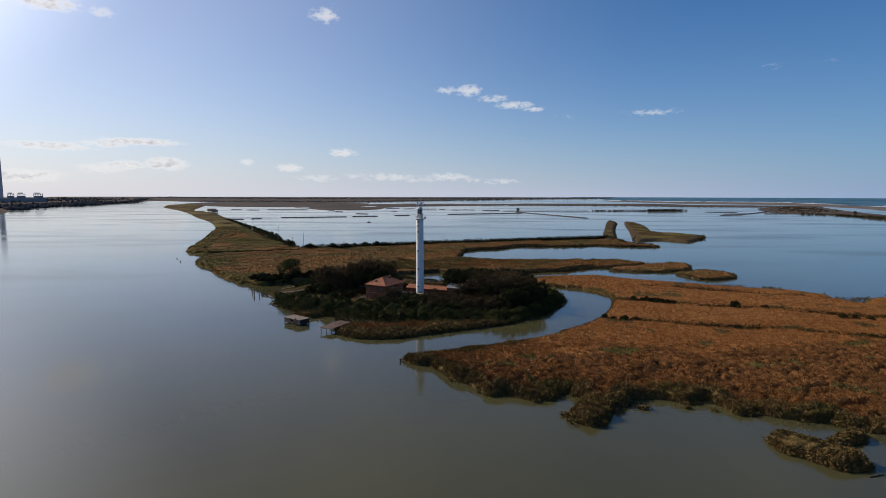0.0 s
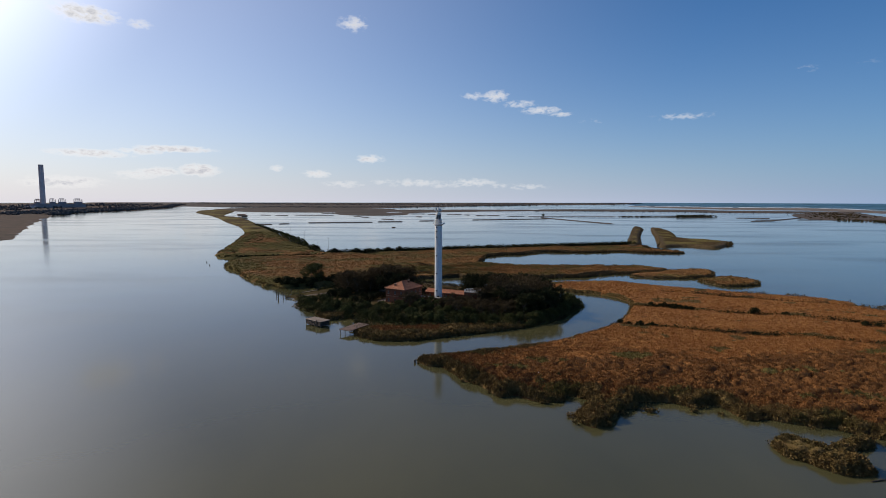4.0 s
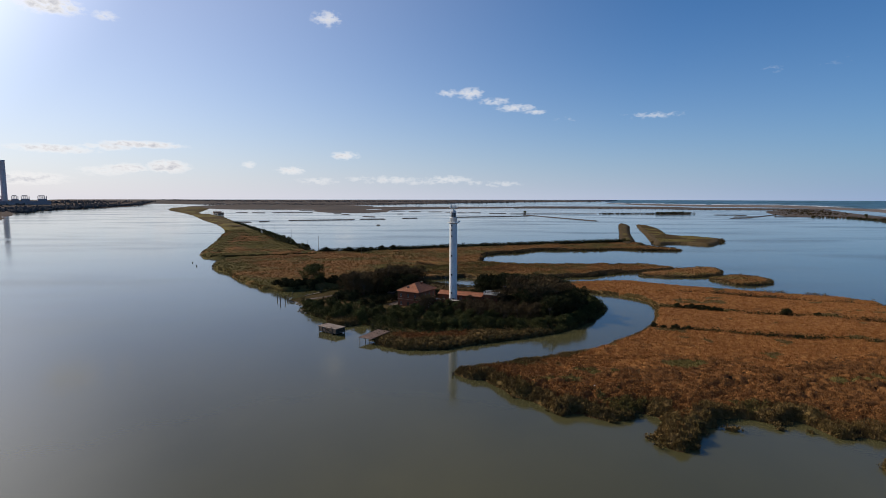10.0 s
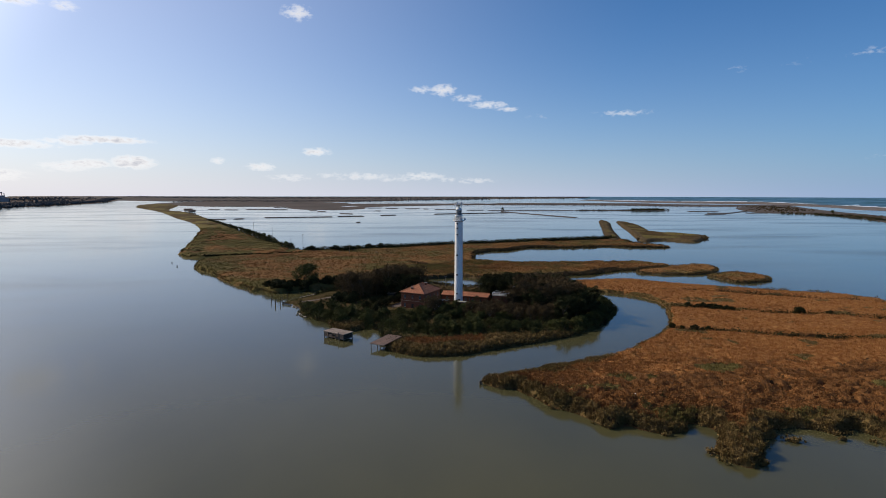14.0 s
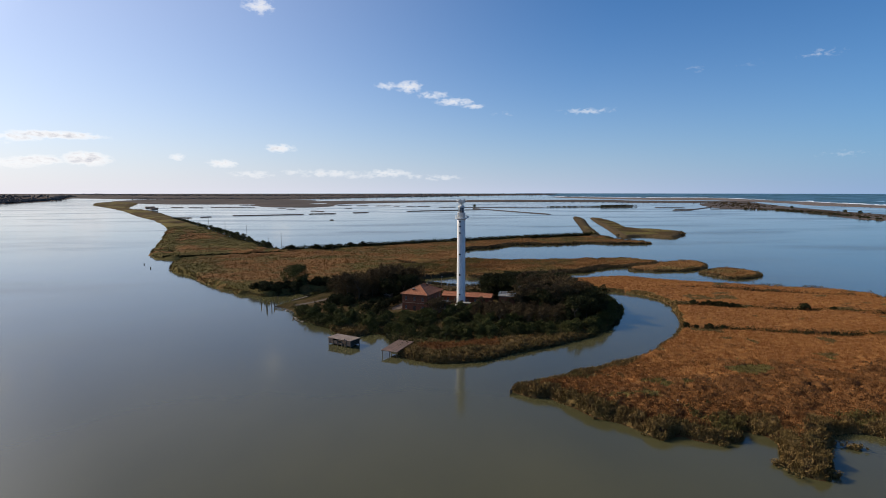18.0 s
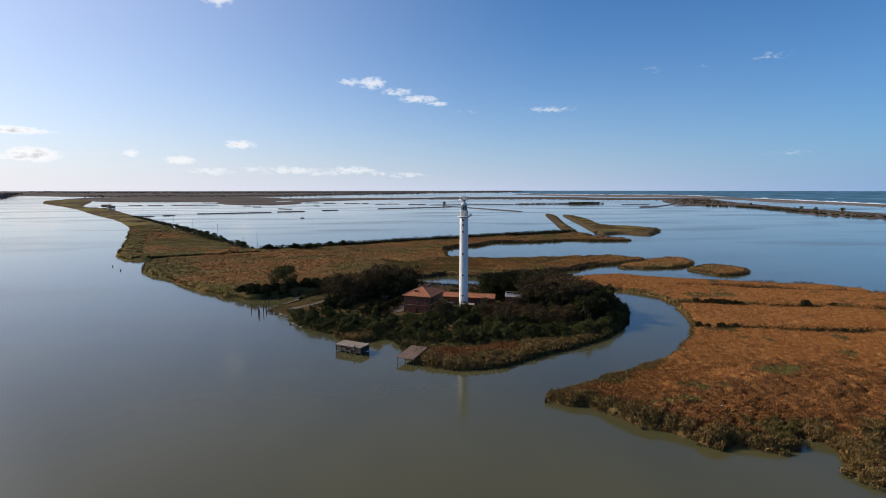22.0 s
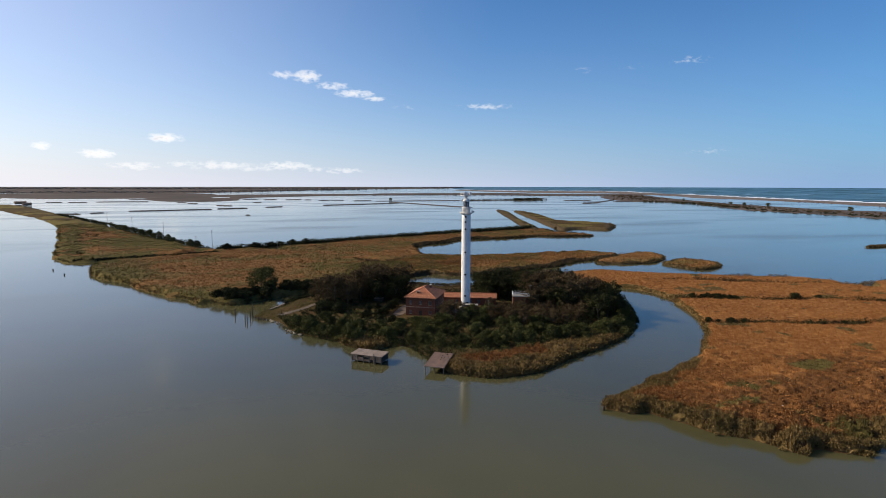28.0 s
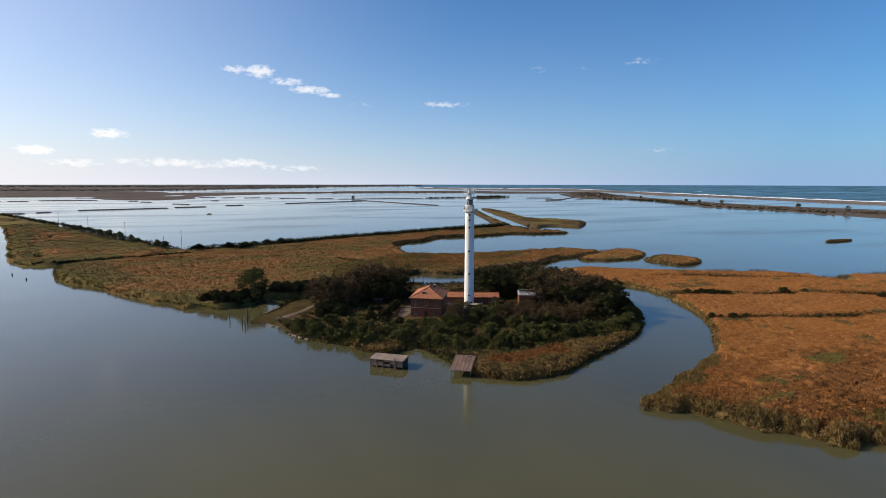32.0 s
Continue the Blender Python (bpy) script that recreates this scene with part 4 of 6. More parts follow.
def west_pick(x, y, d):
    n = value_noise(x, y * 1.4, 38, 31) * 0.5 + value_noise(x, y, 11, 32) * 0.32 + value_noise(x, y, 3, 33) * 0.18
    shore = 0.22 * np.clip(1 - d / 26, 0, 1) * (x < -40)
    rim = (d < 0.8 + 3.2 * value_noise(x, y, 9, 35)) & (x > -60)
    return np.where(rim, 3, np.where(n - shore > 0.46, 1, np.where(n - shore < 0.30, 2, 0)))


def west_height(x, y, d):
    hollow = np.clip((value_noise(x, y * 1.8, 22, 34) - 0.80) * 12, 0, 1)
    return np.where(x > 105, 0.25, 1.1) + np.where(x > 105, 0.4, 0.7) * (value_noise(x, y, 9, 3) - 0.45) + 0.3 * mounds(x, y, 2.6, 7) + 0.25 * value_noise(x, y, 1.7, 11) + (0.9 * mounds(x, y, 3.4, 8) - 0.2) * np.clip(1 - d / 8, 0, 1) - 1.3 * hollow


WEST_MATS = [REED_OLIVE, REED_BROWN, GRASS, LEAF_BROWN]
for outline, cell, blades, seed in ((WEST_MARSH, 1.2, 110000, 13), (NORTH_STRIP, 1.2, 34000, 14), (ISLET_A, 1.0, 3000, 15), (ISLET_B, 1.0, 2000, 16)):
    canopy("reed_bed", outline, cell, 0.6, 4.0, west_height, WEST_MATS, "bed of dense olive-brown reeds", pick=west_pick)
    xy, d = scatter(outline, blades, seed, 0.0)
    kind = west_pick(xy[:, 0], xy[:, 1], d)
    top = np.maximum(west_height(xy[:, 0], xy[:, 1], d), 0.3) * np.sqrt(np.clip((d - 0.4) / 1.0, 0, 1))
    for k, label in enumerate(("olive reed blades on the marsh", "brown reed blades on the marsh", "green-brown grass blades on the marsh", "dark brown sedge along the marsh rim")):
        m = kind == k
        tufts("reed_blades", xy[m], reed_ground(d[m], 0.6, 4) + top[m] - 0.3, 1.1, 1.2, 4, WEST_MATS[k], label, 30 + seed + k, 0.7, blade=0.22)
for outline, count, reach, low_size, high_size, limits, label in (
        (WEST_MARSH, 22000, 3.5, 0.6, 1.3, (-200, 285, -60, 470), "bushy tan reed heads along the river shore"),
        (WEST_MARSH, 22000, 2.6, 0.6, 1.2, (0, 380, 220, 620), "bushy brown reed heads along the pond shore"),
        (NORTH_STRIP, 12000, 2.6, 0.5, 1.1, (-60, 320, 160, 415), "bushy brown reed heads along the channel shore"),
        (ISLET_A, 3000, 3.0, 0.5, 1.1, None, "bushy brown reed heads on the channel islet"), (ISLET_B, 2400, 3.0, 0.5, 1.1, None, "bushy brown reed heads on the end islet"),
        (LIGHTHOUSE_ISLAND, 16000, 3.5, 0.4, 0.9, (-66, 178, 26, 227), "bushy straw reed heads on the island's shore"),
        (EAST_MARSH, 7000, 2.0, 0.5, 0.9, (36, 180, 120, 335), "bushy reed heads along the curving channel")):
    xy, d = scatter(outline, count, 81, 0.0, lambda p, d: (d < reach * (0.4 + 0.9 * value_noise(p[:, 0], p[:, 1], 6, 82))) & ((outline is not LIGHTHOUSE_ISLAND) | in_shore(p[:, 0], p[:, 1], d)), limits=limits)
    rng = np.random.default_rng(83)
    size = rng.uniform(low_size, high_size, len(xy))
    lumps = np.column_stack([xy, np.maximum(size * 0.6, 2.1 * rng.random(len(xy)) * value_noise(xy[:, 0], xy[:, 1], 3.2, 84)) + 0.2, size])
    tagged(raw("reed_heads", *leaf_cloud(lumps, 14, 0.26, 85), REED_EDGE), label, "reeds", kind="stuff")
xy, d = scatter(WEST_MARSH, 60000, 101, 3.0, lambda p, d: value_noise(p[:, 0], p[:, 1] * 2.2, 9, 102) * 0.7 + value_noise(p[:, 0], p[:, 1], 3, 103) * 0.3 > 0.80)
lumps = np.column_stack([xy, np.full(len(xy), 1.9), np.random.default_rng(104).uniform(0.5, 1.1, len(xy))])
tagged(raw("marsh_brush", *leaf_cloud(lumps, 14, 0.28, 105), LEAF_BROWN), "dark low brush scattered among the olive reeds", "scrub", kind="stuff")
grassy = lambda x, y, d: 0.5 + 0.9 * (value_noise(x, y, 7, 3) - 0.4) + 1.3 * np.clip((value_noise(x, y, 16, 4) - 0.72) * 6, 0, 1) + 0.9 * np.clip(1 - d / 10, 0, 1) * value_noise(x, y, 5, 6)
def grass_pick(x, y, d):
    n = value_noise(x, y, 42, 41) * 0.55 + value_noise(x, y, 12, 42) * 0.3 + value_noise(x, y, 4, 43) * 0.15
    return np.where((d < 12 + 14 * value_noise(x, y, 30, 44)) & (n < 0.62) | (n < 0.40), 2, np.where(n > 0.56, 1, 0))


canopy("rough_grass", PENINSULA, 2.4, 1.3, 8.0, grassy, WEST_MATS, "rough olive grass and low reeds on the peninsula", "grass", limits=(-420, 440, -100, 900), pick=grass_pick)
canopy("rough_grass", PENINSULA, 7.0, 1.3, 8.0, lambda x, y, d: 0.8 + 2.0 * (value_noise(x, y, 18, 3) - 0.4), [LITTER_OLIVE, GRASS, LITTER_OLIVE], "rough grass on the far end of the peninsula", "grass", limits=(-1300, 880, -300, 2650), pick=grass_pick, edge=5)
xy, d = scatter(PENINSULA, 90000, 17, 0.5, limits=(-400, 440, -100, 800))
kind = grass_pick(xy[:, 0], xy[:, 1], d)
for k in (0, 1, 2):
    m = kind == k
    tufts("grass_blades", xy[m], reed_ground(d[m], 1.3, 8) + grassy(xy[m, 0], xy[m, 1], d[m]) - 0.3, 0.9, 1.8, 4, WEST_MATS[k], "tufts of olive grass on the peninsula", 61 + k, 0.7, "grass", 0.3)
spur_height = lambda x, y, d: 0.9 + 0.9 * (value_noise(x, y, 14, 3) - 0.4) + 0.5 * mounds(x, y, 5, 9) + 0.8 * np.clip(1 - d / 8, 0, 1) * mounds(x, y, 6, 10)
for outline, seed in ((SPUR_WEST, 18), (SPUR_EAST, 19)):
    canopy("reed_bed", outline, 2.5, 1.0, 8.0, spur_height, [LITTER_OLIVE, GRASS, LEAF_BROWN], "bed of olive-brown reeds on a lagoon spur", edge=2.5,
           pick=lambda x, y, d: np.where(d < 3 + 9 * value_noise(x, y, 20, 46), 2, np.where(value_noise(x, y, 30, 45) > 0.5, 1, 0)))
    xy, d = scatter(outline, 16000, seed, 0.3)
    tufts("reed_blades", xy, reed_ground(d, 1.0, 8) + spur_height(xy[:, 0], xy[:, 1], d) * np.clip(d / 4, 0, 1) - 0.2, 0.6, 2.0, 3, LITTER_OLIVE, "olive-brown reeds on a low lagoon spur", 70 + seed, 0.6, blade=0.4)
xy, d = scatter(ISLET_C, 700, 20, 0.0)
lumps = np.column_stack([xy, np.full(len(xy), 0.6), np.random.default_rng(20).uniform(0.6, 1.1, len(xy))])
tagged(raw("islet_scrub", *leaf_cloud(lumps, 22, 0.45, 20), LEAF_BROWN), "dark scrub on the lone lagoon islet", "scrub", kind="stuff")
shore_reeds = lambda x, y, d: 0.2 + 1.2 * mounds(x, y, 1.9, 3) * (0.4 + 0.8 * value_noise(x, y, 6, 4)) + 0.4 * mounds(x, y, 0.8, 5)
canopy("reed_bed", LIGHTHOUSE_ISLAND, 0.7, 0.9, 6.0, shore_reeds, [REED_EDGE, REED_RUST], "straw and rust reeds on the island's shore", limits=(-70, 178, 30, 230), mask=in_shore,
       pick=lambda x, y, d: (d > 4.5 + 8 * value_noise(x, y, 7, 51)) & (x > -34) & (x < 14))
xy, d = scatter(LIGHTHOUSE_ISLAND, 24000, 24, 0.0, lambda p, d: in_shore(p[:, 0], p[:, 1], d), limits=(-70, 178, 30, 230))
rust = (d > 4.5 + 8 * value_noise(xy[:, 0], xy[:, 1], 7, 51)) & (xy[:, 0] > -34) & (xy[:, 0] < 14)
top = shore_reeds(xy[:, 0], xy[:, 1], d)
for m, mat, label in ((rust, REED_RUST, "rust reed blades on the island's shore"), (~rust, REED_EDGE, "straw reed blades on the island's shore")):
    tufts("reed_blades", xy[m], reed_ground(d[m], 0.9, 6) + top[m] * np.sqrt(np.clip((d[m] - 0.4) / 1.0, 0, 1)) - 0.3, 1.0, 0.8, 6, mat, label, 45, 0.6, blade=0.15)


# ---- trees ----
def tree_model(name, height, spread, leaf, lumps, per_lump, mat, seed, bare=0.25, shrub=False, label="", category="tree"):
    """A tapering trunk with limbs and a crown of leaves gathered in uneven lumps."""
    rng = np.random.default_rng(seed)
    base = thing(name, 0, 0, -500, label=label, category=category)
    bm = bmesh.new()
    stems = 3 if shrub else 1
    tips = []
    for s in range(stems):
        a = rng.random() * 6.3
        foot = Vector((0.35 * s * math.cos(a), 0.35 * s * math.sin(a), -0.4))
        fork = foot + Vector((rng.normal() * 0.06 * height, rng.normal() * 0.06 * height, height * (0.35 if not shrub else 0.25) + 0.4))
        rod(bm, foot, fork, 0.022 * height + 0.04, 0.014 * height + 0.02, 7)
        for k in range(5 if not shrub else 3):
            a = 6.3 * (k + rng.random() * 0.7) / (5 if not shrub else 3)
            tip = fork + Vector((math.cos(a) * spread * rng.uniform(0.3, 0.75), math.sin(a) * spread * rng.uniform(0.3, 0.75), height * rng.uniform(0.2, 0.5)))
            rod(bm, fork, tip, 0.011 * height + 0.015, 0.02, 5)
            tips.append(tip)
    part("trunk", bm, BARK, base)
    balls = []
    for k in range(lumps):
        a, q = rng.random() * 6.3, rng.random()
        z = height * (bare + (1 - bare) * (rng.random() ** 0.8) * 0.92)
        env = math.sqrt(max(0.05, 1 - ((z / height - (0.5 if not shrub else 0.3)) / 0.62) ** 2))
        r = spread * env * math.sqrt(q) * rng.uniform(0.75, 1.1)
        balls.append((r * math.cos(a), r * math.sin(a), z, spread * rng.uniform(0.16, 0.34)))
    for t in tips:
        balls.append((t.x, t.y, t.z, spread * 0.25))
    raw("crown", *leaf_cloud(balls, per_lump, leaf, seed), mat, base)
    return base


MODELS = {
    "dark": [tree_model("tree", 8, 3.4, 0.25, 40, 60, LEAF_DARK, s, 0.12, label="dense dark green tree on the lighthouse island") for s in (1, 2, 3)],
    "brown": [tree_model("tree", 8, 3.0, 0.20, 38, 46, LEAF_BROWN, s, 0.12, label="thin brownish autumn tree on the lighthouse island") for s in (4, 5, 14)],
    "green": [tree_model("tree", 9, 5.0, 0.25, 80, 70, LEAF_GREEN, 12, 0.02, label="broad green tree by the inlet")],
    "shrub": [tree_model("shrub", 4, 2.6, 0.19, 40, 46, LEAF_GREEN, s, 0.02, True, label="rounded green shrub in the bank thicket", category="shrub") for s in (6, 7, 8)],
    "dark_shrub": [tree_model("shrub", 4, 2.6, 0.22, 34, 46, LEAF_DARK, s, 0.02, True, label="dense dark evergreen shrub by the water", category="shrub") for s in (9, 10)],
}
PICK = np.random.default_rng(77)


def plant(kind, x, y, z, size, group, label=""):
    models = MODELS[kind]
    model = models[int(PICK.integers(len(models)))]
    s = size * PICK.uniform(0.85, 1.15)
    m = pose(x, y, z, 0, 0, PICK.uniform(0, 360)) @ Matrix.Diagonal((s * PICK.uniform(0.9, 1.15), s * PICK.uniform(0.9, 1.15), s, 1))
    ob = copy_thing(model, m)
    ob.matrix_basis = m
    return tagged(ob, label, group=group)


def island_height(x, y):
    return float(np.clip(inside_distance(LIGHTHOUSE_ISLAND, np.array([[x, y]]))[0] / 6.0, 0, 1) * 0.9) - 0.1


def grove(kind, cx, cy, rx, ry, count, size, gap, group, keep_off=()):
    done, tries = [], 0
    while len(done) < count and tries < count * 30:
        tries += 1
        a, r = PICK.random() * 6.283, math.sqrt(PICK.random())
        x, y = cx + rx * r * math.cos(a), cy + ry * r * math.sin(a)
        if any(math.hypot(x - p, y - q) < gap for p, q in done) or any(x0 < x < x1 and y0 < y < y1 for x0, y0, x1, y1 in keep_off):
            continue
        done.append((x, y))
        plant(kind, x, y, island_height(x, y), size, group)


YARD = [(-44, 246, -16, 274), (-24, 244, 6, 268), (0, 238, 10, 248)]
BANK = [(-97, 261, -76, 292), (-78, 270, -64, 294)]


def open_ground(x, y):
    """Paved yard, house plots and the mown bank, where nothing grows high."""
    out = np.zeros(np.shape(x), bool)
    for x0, y0, x1, y1 in YARD + BANK:
        out |= (x > x0) & (x < x1) & (y > y0) & (y < y1)
    return out


xy, d = scatter(LIGHTHOUSE_ISLAND, 7600, 31, -0.2, lambda p, d: ~open_ground(p[:, 0], p[:, 1]) & ~in_shore(p[:, 0], p[:, 1], d) & ~((p[:, 1] > 292) & (p[:, 0] > -24) & (p[:, 0] < 12)))
rng = np.random.default_rng(5)
tall = np.where((xy[:, 1] < 236 + 0.1 * xy[:, 0]) | (d < 9), 2.6, 1.6) * rng.uniform(0.5, 1.15, len(xy))
lumps = np.column_stack([xy, 0.7 + tall * 0.45, tall * 0.55])
green = (value_noise(xy[:, 0], xy[:, 1], 9, 61) * 0.6 + value_noise(xy[:, 0], xy[:, 1], 3, 62) * 0.4 > 0.42) & (xy[:, 1] < 262)
for m, mat, label in ((green, LEAF_GREEN, "green bramble undergrowth covering the island"), (~green, LEAF_DARK, "dark undergrowth covering the island")):
    tagged(raw("undergrowth", *leaf_cloud(lumps[m], 40, 0.22, 91), mat), label, "undergrowth", kind="stuff")

xy, d = scatter(LIGHTHOUSE_ISLAND, 26000, 33, -0.9, lambda p, d: (d < 2.5) & ~in_shore(p[:, 0], p[:, 1], d) & ((p[:, 0] > -81) | (p[:, 1] > 300)))
rng = np.random.default_rng(34)
lumps = np.column_stack([xy, rng.uniform(0.2, 1.3, len(xy)) * np.clip((d + 1.2) / 1.8, 0.3, 1), rng.uniform(0.5, 1.0, len(xy))])
green = value_noise(xy[:, 0], xy[:, 1], 5, 63) > 0.45
for m, mat, label in ((green, LEAF_GREEN, "green brambles hanging over the island's waterline"), (~green, LEAF_DARK, "dark brambles hanging over the island's waterline")):
    tagged(raw("undergrowth", *leaf_cloud(lumps[m], 26, 0.22, 92), mat), label, "undergrowth", kind="stuff")
xy, d = scatter(LIGHTHOUSE_ISLAND, 9000, 35, 0.0, lambda p, d: (p[:, 1] > 268) & (p[:, 0] > -34) & (p[:, 0] < 20))
lumps = np.column_stack([xy, np.full(len(xy), 0.9), np.random.default_rng(36).uniform(0.4, 0.9, len(xy))])
tagged(raw("undergrowth", *leaf_cloud(lumps, 24, 0.24, 93), LEAF_BROWN), "low brown undergrowth behind the lighthouse buildings", "undergrowth", kind="stuff")

# thicket along the south and east banks
for x, y in line_places([(-79, 251), (-72, 241), (-65, 233), (-57, 223)], 3.2, 1.0, 1) + line_places([(-72, 250), (-62, 239), (-52, 230), (-44, 223)], 3.2, 1.4, 2) \
        + line_places([(-46, 222), (-36, 214), (-24, 208), (-10, 206), (6, 208), (22, 213)], 3.0, 1.2, 3) + line_places([(-46, 232), (-30, 224), (-14, 216), (4, 216)], 3.0, 1.6, 4) \
        + line_places([(-40, 238), (-22, 234), (-6, 226), (8, 224)], 3.2, 1.4, 6) + line_places([(20, 211), (34, 219), (44, 231), (51, 247), (53, 262)], 2.6, 1.0, 5):
    plant("shrub", x, y, island_height(x, y), 1.0, "bank thicket shrubs")
grove("brown", -56, 285, 12, 9, 16, 1.4, 3.8, "western grove trees", YARD[:2])
grove("brown", -40, 291, 12, 8, 16, 1.65, 3.6, "western grove trees", YARD[:2])
grove("dark", -38, 282, 8, 6, 6, 1.3, 3.6, "western grove trees", YARD)
grove("dark_shrub", -62, 268, 7, 7, 7, 0.9, 3.6, "western grove shrubs", YARD)
grove("brown", 28, 250, 13, 15, 20, 1.55, 4.2, "eastern grove trees", [(-24, 240, 12, 268)])
grove("dark", 27, 246, 17, 22, 22, 1.25, 4.2, "eastern grove trees", [(-24, 240, 10, 268)])
grove("brown", 10, 231, 17, 11, 26, 0.8, 3.6, "eastern grove trees", [(-24, 240, 12, 268)])
grove("dark", 24, 274, 22, 11, 26, 1.3, 4.2, "northern grove trees", YARD)
grove("dark", 24, 288, 22, 9, 18, 1.05, 4.4, "northern grove trees", YARD)
for x, y, s in ((-4, 239, 0.75), (0, 237, 0.75), (4, 240, 0.9), (8, 238, 1.0), (-1, 244, 0.7), (3, 236, 0.75), (-8, 237, 0.65), (-24, 240, 0.95), (-22, 243.5, 0.9), (-26, 237.5, 0.9), (6, 243, 0.9), (9, 241, 1.2), (13, 244, 1.3)):
    plant("brown", x, y, island_height(x, y), s, "yard trees", "thin brown tree before the lighthouse buildings")
for x, y, s in ((-21.5, 246, 0.75), (-25, 244, 0.55), (-17, 247, 0.6), (-1, 243, 0.8), (-4, 249, 0.7)):
    plant("brown", x, y, island_height(x, y), s, "yard trees", "thin brown tree close by the buildings")
for x, y, s in ((-15, 236, 0.45), (-9, 236, 0.6), (-5, 238, 0.66), (-2, 235, 0.7), (-11, 231, 0.5), (-17, 230, 0.4), (-6, 229, 0.55)):
    plant("brown" if s > 0.46 else "dark", x, y, island_height(x, y), s, "yard trees", "dark autumn tree before the lighthouse buildings")
for x, y in ((-44.5, 256), (-42.8, 259), (-41.2, 262), (-39.6, 265), (-38, 268), (-47, 255), (-50, 260), (-46, 264), (-52, 252), (-44, 243), (-48, 246)):
    plant("dark_shrub", x, y, island_height(x, y), 0.75, "garden shrubs", "dark clipped shrub in the neglected garden")
for x, y in ((-14, 242), (-10, 240), (-7, 243), (-18, 239)):
    plant("shrub", x, y, island_height(x, y), 1.15, "yard shrubs", "round green shrub in the lighthouse yard")
plant("green", -90, 309, 0.3, 1.3, "inlet trees", "broad lone green tree by the inlet")
grove("dark_shrub", -97, 303, 12, 7, 18, 1.3, 2.6, "inlet shrubs")
grove("dark_shrub", -74, 315, 15, 6, 18, 1.25, 3.0, "inlet shrubs")
for x, y, s in ((89, 246, 0.8), (92, 244, 0.6), (96, 242, 0.7), (100, 240, 0.6), (104, 238, 0.7), (128, 230, 0.9), (141, 230, 0.5), (65, 211, 0.5), (72, 208, 0.6), (76, 206, 0.5), (94, 243, 0.7), (98, 241, 0.7), (102, 239, 0.6), (68, 210, 0.45), (80, 204, 0.4), (110, 196, 0.35), (150, 183, 0.4), (160, 210, 0.6), (164, 209, 0.6), (169, 207, 0.5)):
    plant("dark_shrub", x, y, 0.3, s * 1.15, "marsh shrubs", "dark shrub alone among rust-brown reeds")


for x, y in line_places([(-140, 500), (-163, 545), (-193, 605), (-225, 672), (-262, 745)], 17, 2.0, 21) + line_places([(-124, 486), (-100, 491), (-60, 509)], 9, 1.5, 22):
    plant("shrub" if x < -150 else "dark_shrub", x, y, 0.7, 1.25, "shore shrubs", "round scrubby bush on the lagoon shore")


def hedge(points, gap, spread, height, seed, label, mat=None, leaf=0.62, patchy=0.0):
    """A long row of scrub seen from far off, as leaf lumps."""
    rng = np.random.default_rng(seed)
    lumps = [(x, y, height * rng.uniform(0.15, 0.6), height * rng.uniform(0.35, 0.62)) for x, y in line_places(points, gap, spread, seed)
             if float(value_noise(x, y, 9, seed)) >= patchy]
    ob = raw("hedge", *leaf_cloud(lumps, 26, leaf, seed), mat or LEAF_DARK)
    return tagged(ob, label, "hedge", kind="stuff")


EMBANKMENT = [(-128, 484), (-84, 494), (-53, 511), (-3, 533), (46, 551), (100, 575), (150, 593), (190, 604)]
hedge(EMBANKMENT, 0.3, 1.3, 5.8, 50, "dark scrub hedge along the lagoon embankment")
hedge([(-209, 449), (-184, 453), (-154, 462), (-128, 470), (-118, 478)], 0.45, 0.7, 2.7, 51, "low dark hedge across the foot of the peninsula")
hedge([(-136, 494), (-160, 540), (-190, 602), (-222, 672), (-275, 775), (-355, 925), (-429, 1056)], 1.6, 1.8, 4.4, 52, "scattered scrub along the lagoon shore of the peninsula")


hedge([(-58, 486), (-50, 455), (-44, 430), (-34, 408), (-22, 388), (-14, 365), (-16, 346)], 0.8, 0.9, 2.9, 53, "low dark scrub along a winding marsh creek", LEAF_BROWN, 0.4, 0.2)
hedge([(69, 210), (76, 207), (88, 202), (104, 197), (130, 190), (165, 176), (205, 160)], 0.4, 0.5, 3.3, 54, "dark brushy line along a marsh ditch", LEAF_DARK, 0.26, 0.25)
hedge([(84, 249), (106, 238), (128, 231), (150, 226), (170, 214), (205, 205)], 0.45, 0.6, 3.4, 55, "dark brushy line across the reed bed", LEAF_DARK, 0.26, 0.3)
hedge([(120, 285), (150, 268), (176, 256)], 0.45, 0.8, 3.4, 56, "dark brush in the far reeds", LEAF_BROWN, 0.3, 0.4)
hedge([(150, 290), (175, 278), (188, 262), (190, 247), (201, 251), (230, 250), (255, 247)], 0.6, 0.9, 3.0, 95, "dark brush along the lagoon edge of the reeds", LEAF_BROWN, 0.3, 0.35)


hedge([(19, 474), (32, 489), (53, 497), (74, 520), (117, 518), (156, 527), (174, 520), (207, 517)], 0.7, 1.6, 2.6, 57, "dark uneven reed scrub along the pond shore", LEAF_BROWN, 0.5, 0.25)
hedge([(12, 425), (20, 409), (45, 403), (80, 400), (130, 407)], 0.9, 1.0, 2.2, 58, "dark reed scrub on the pond's near shore", LEAF_BROWN, 0.45, 0.45)
hedge([(186, 606), (196, 590), (193, 562), (210, 526)], 0.8, 2.0, 2.6, 59, "dark reed scrub at the embankment's end", LEAF_BROWN, 0.5, 0.2)
hedge([(215, 600), (250, 611), (292, 604), (316, 645)], 0.8, 1.8, 2.8, 90, "dark reed scrub along the spur", LEAF_BROWN, 0.6, 0.25)
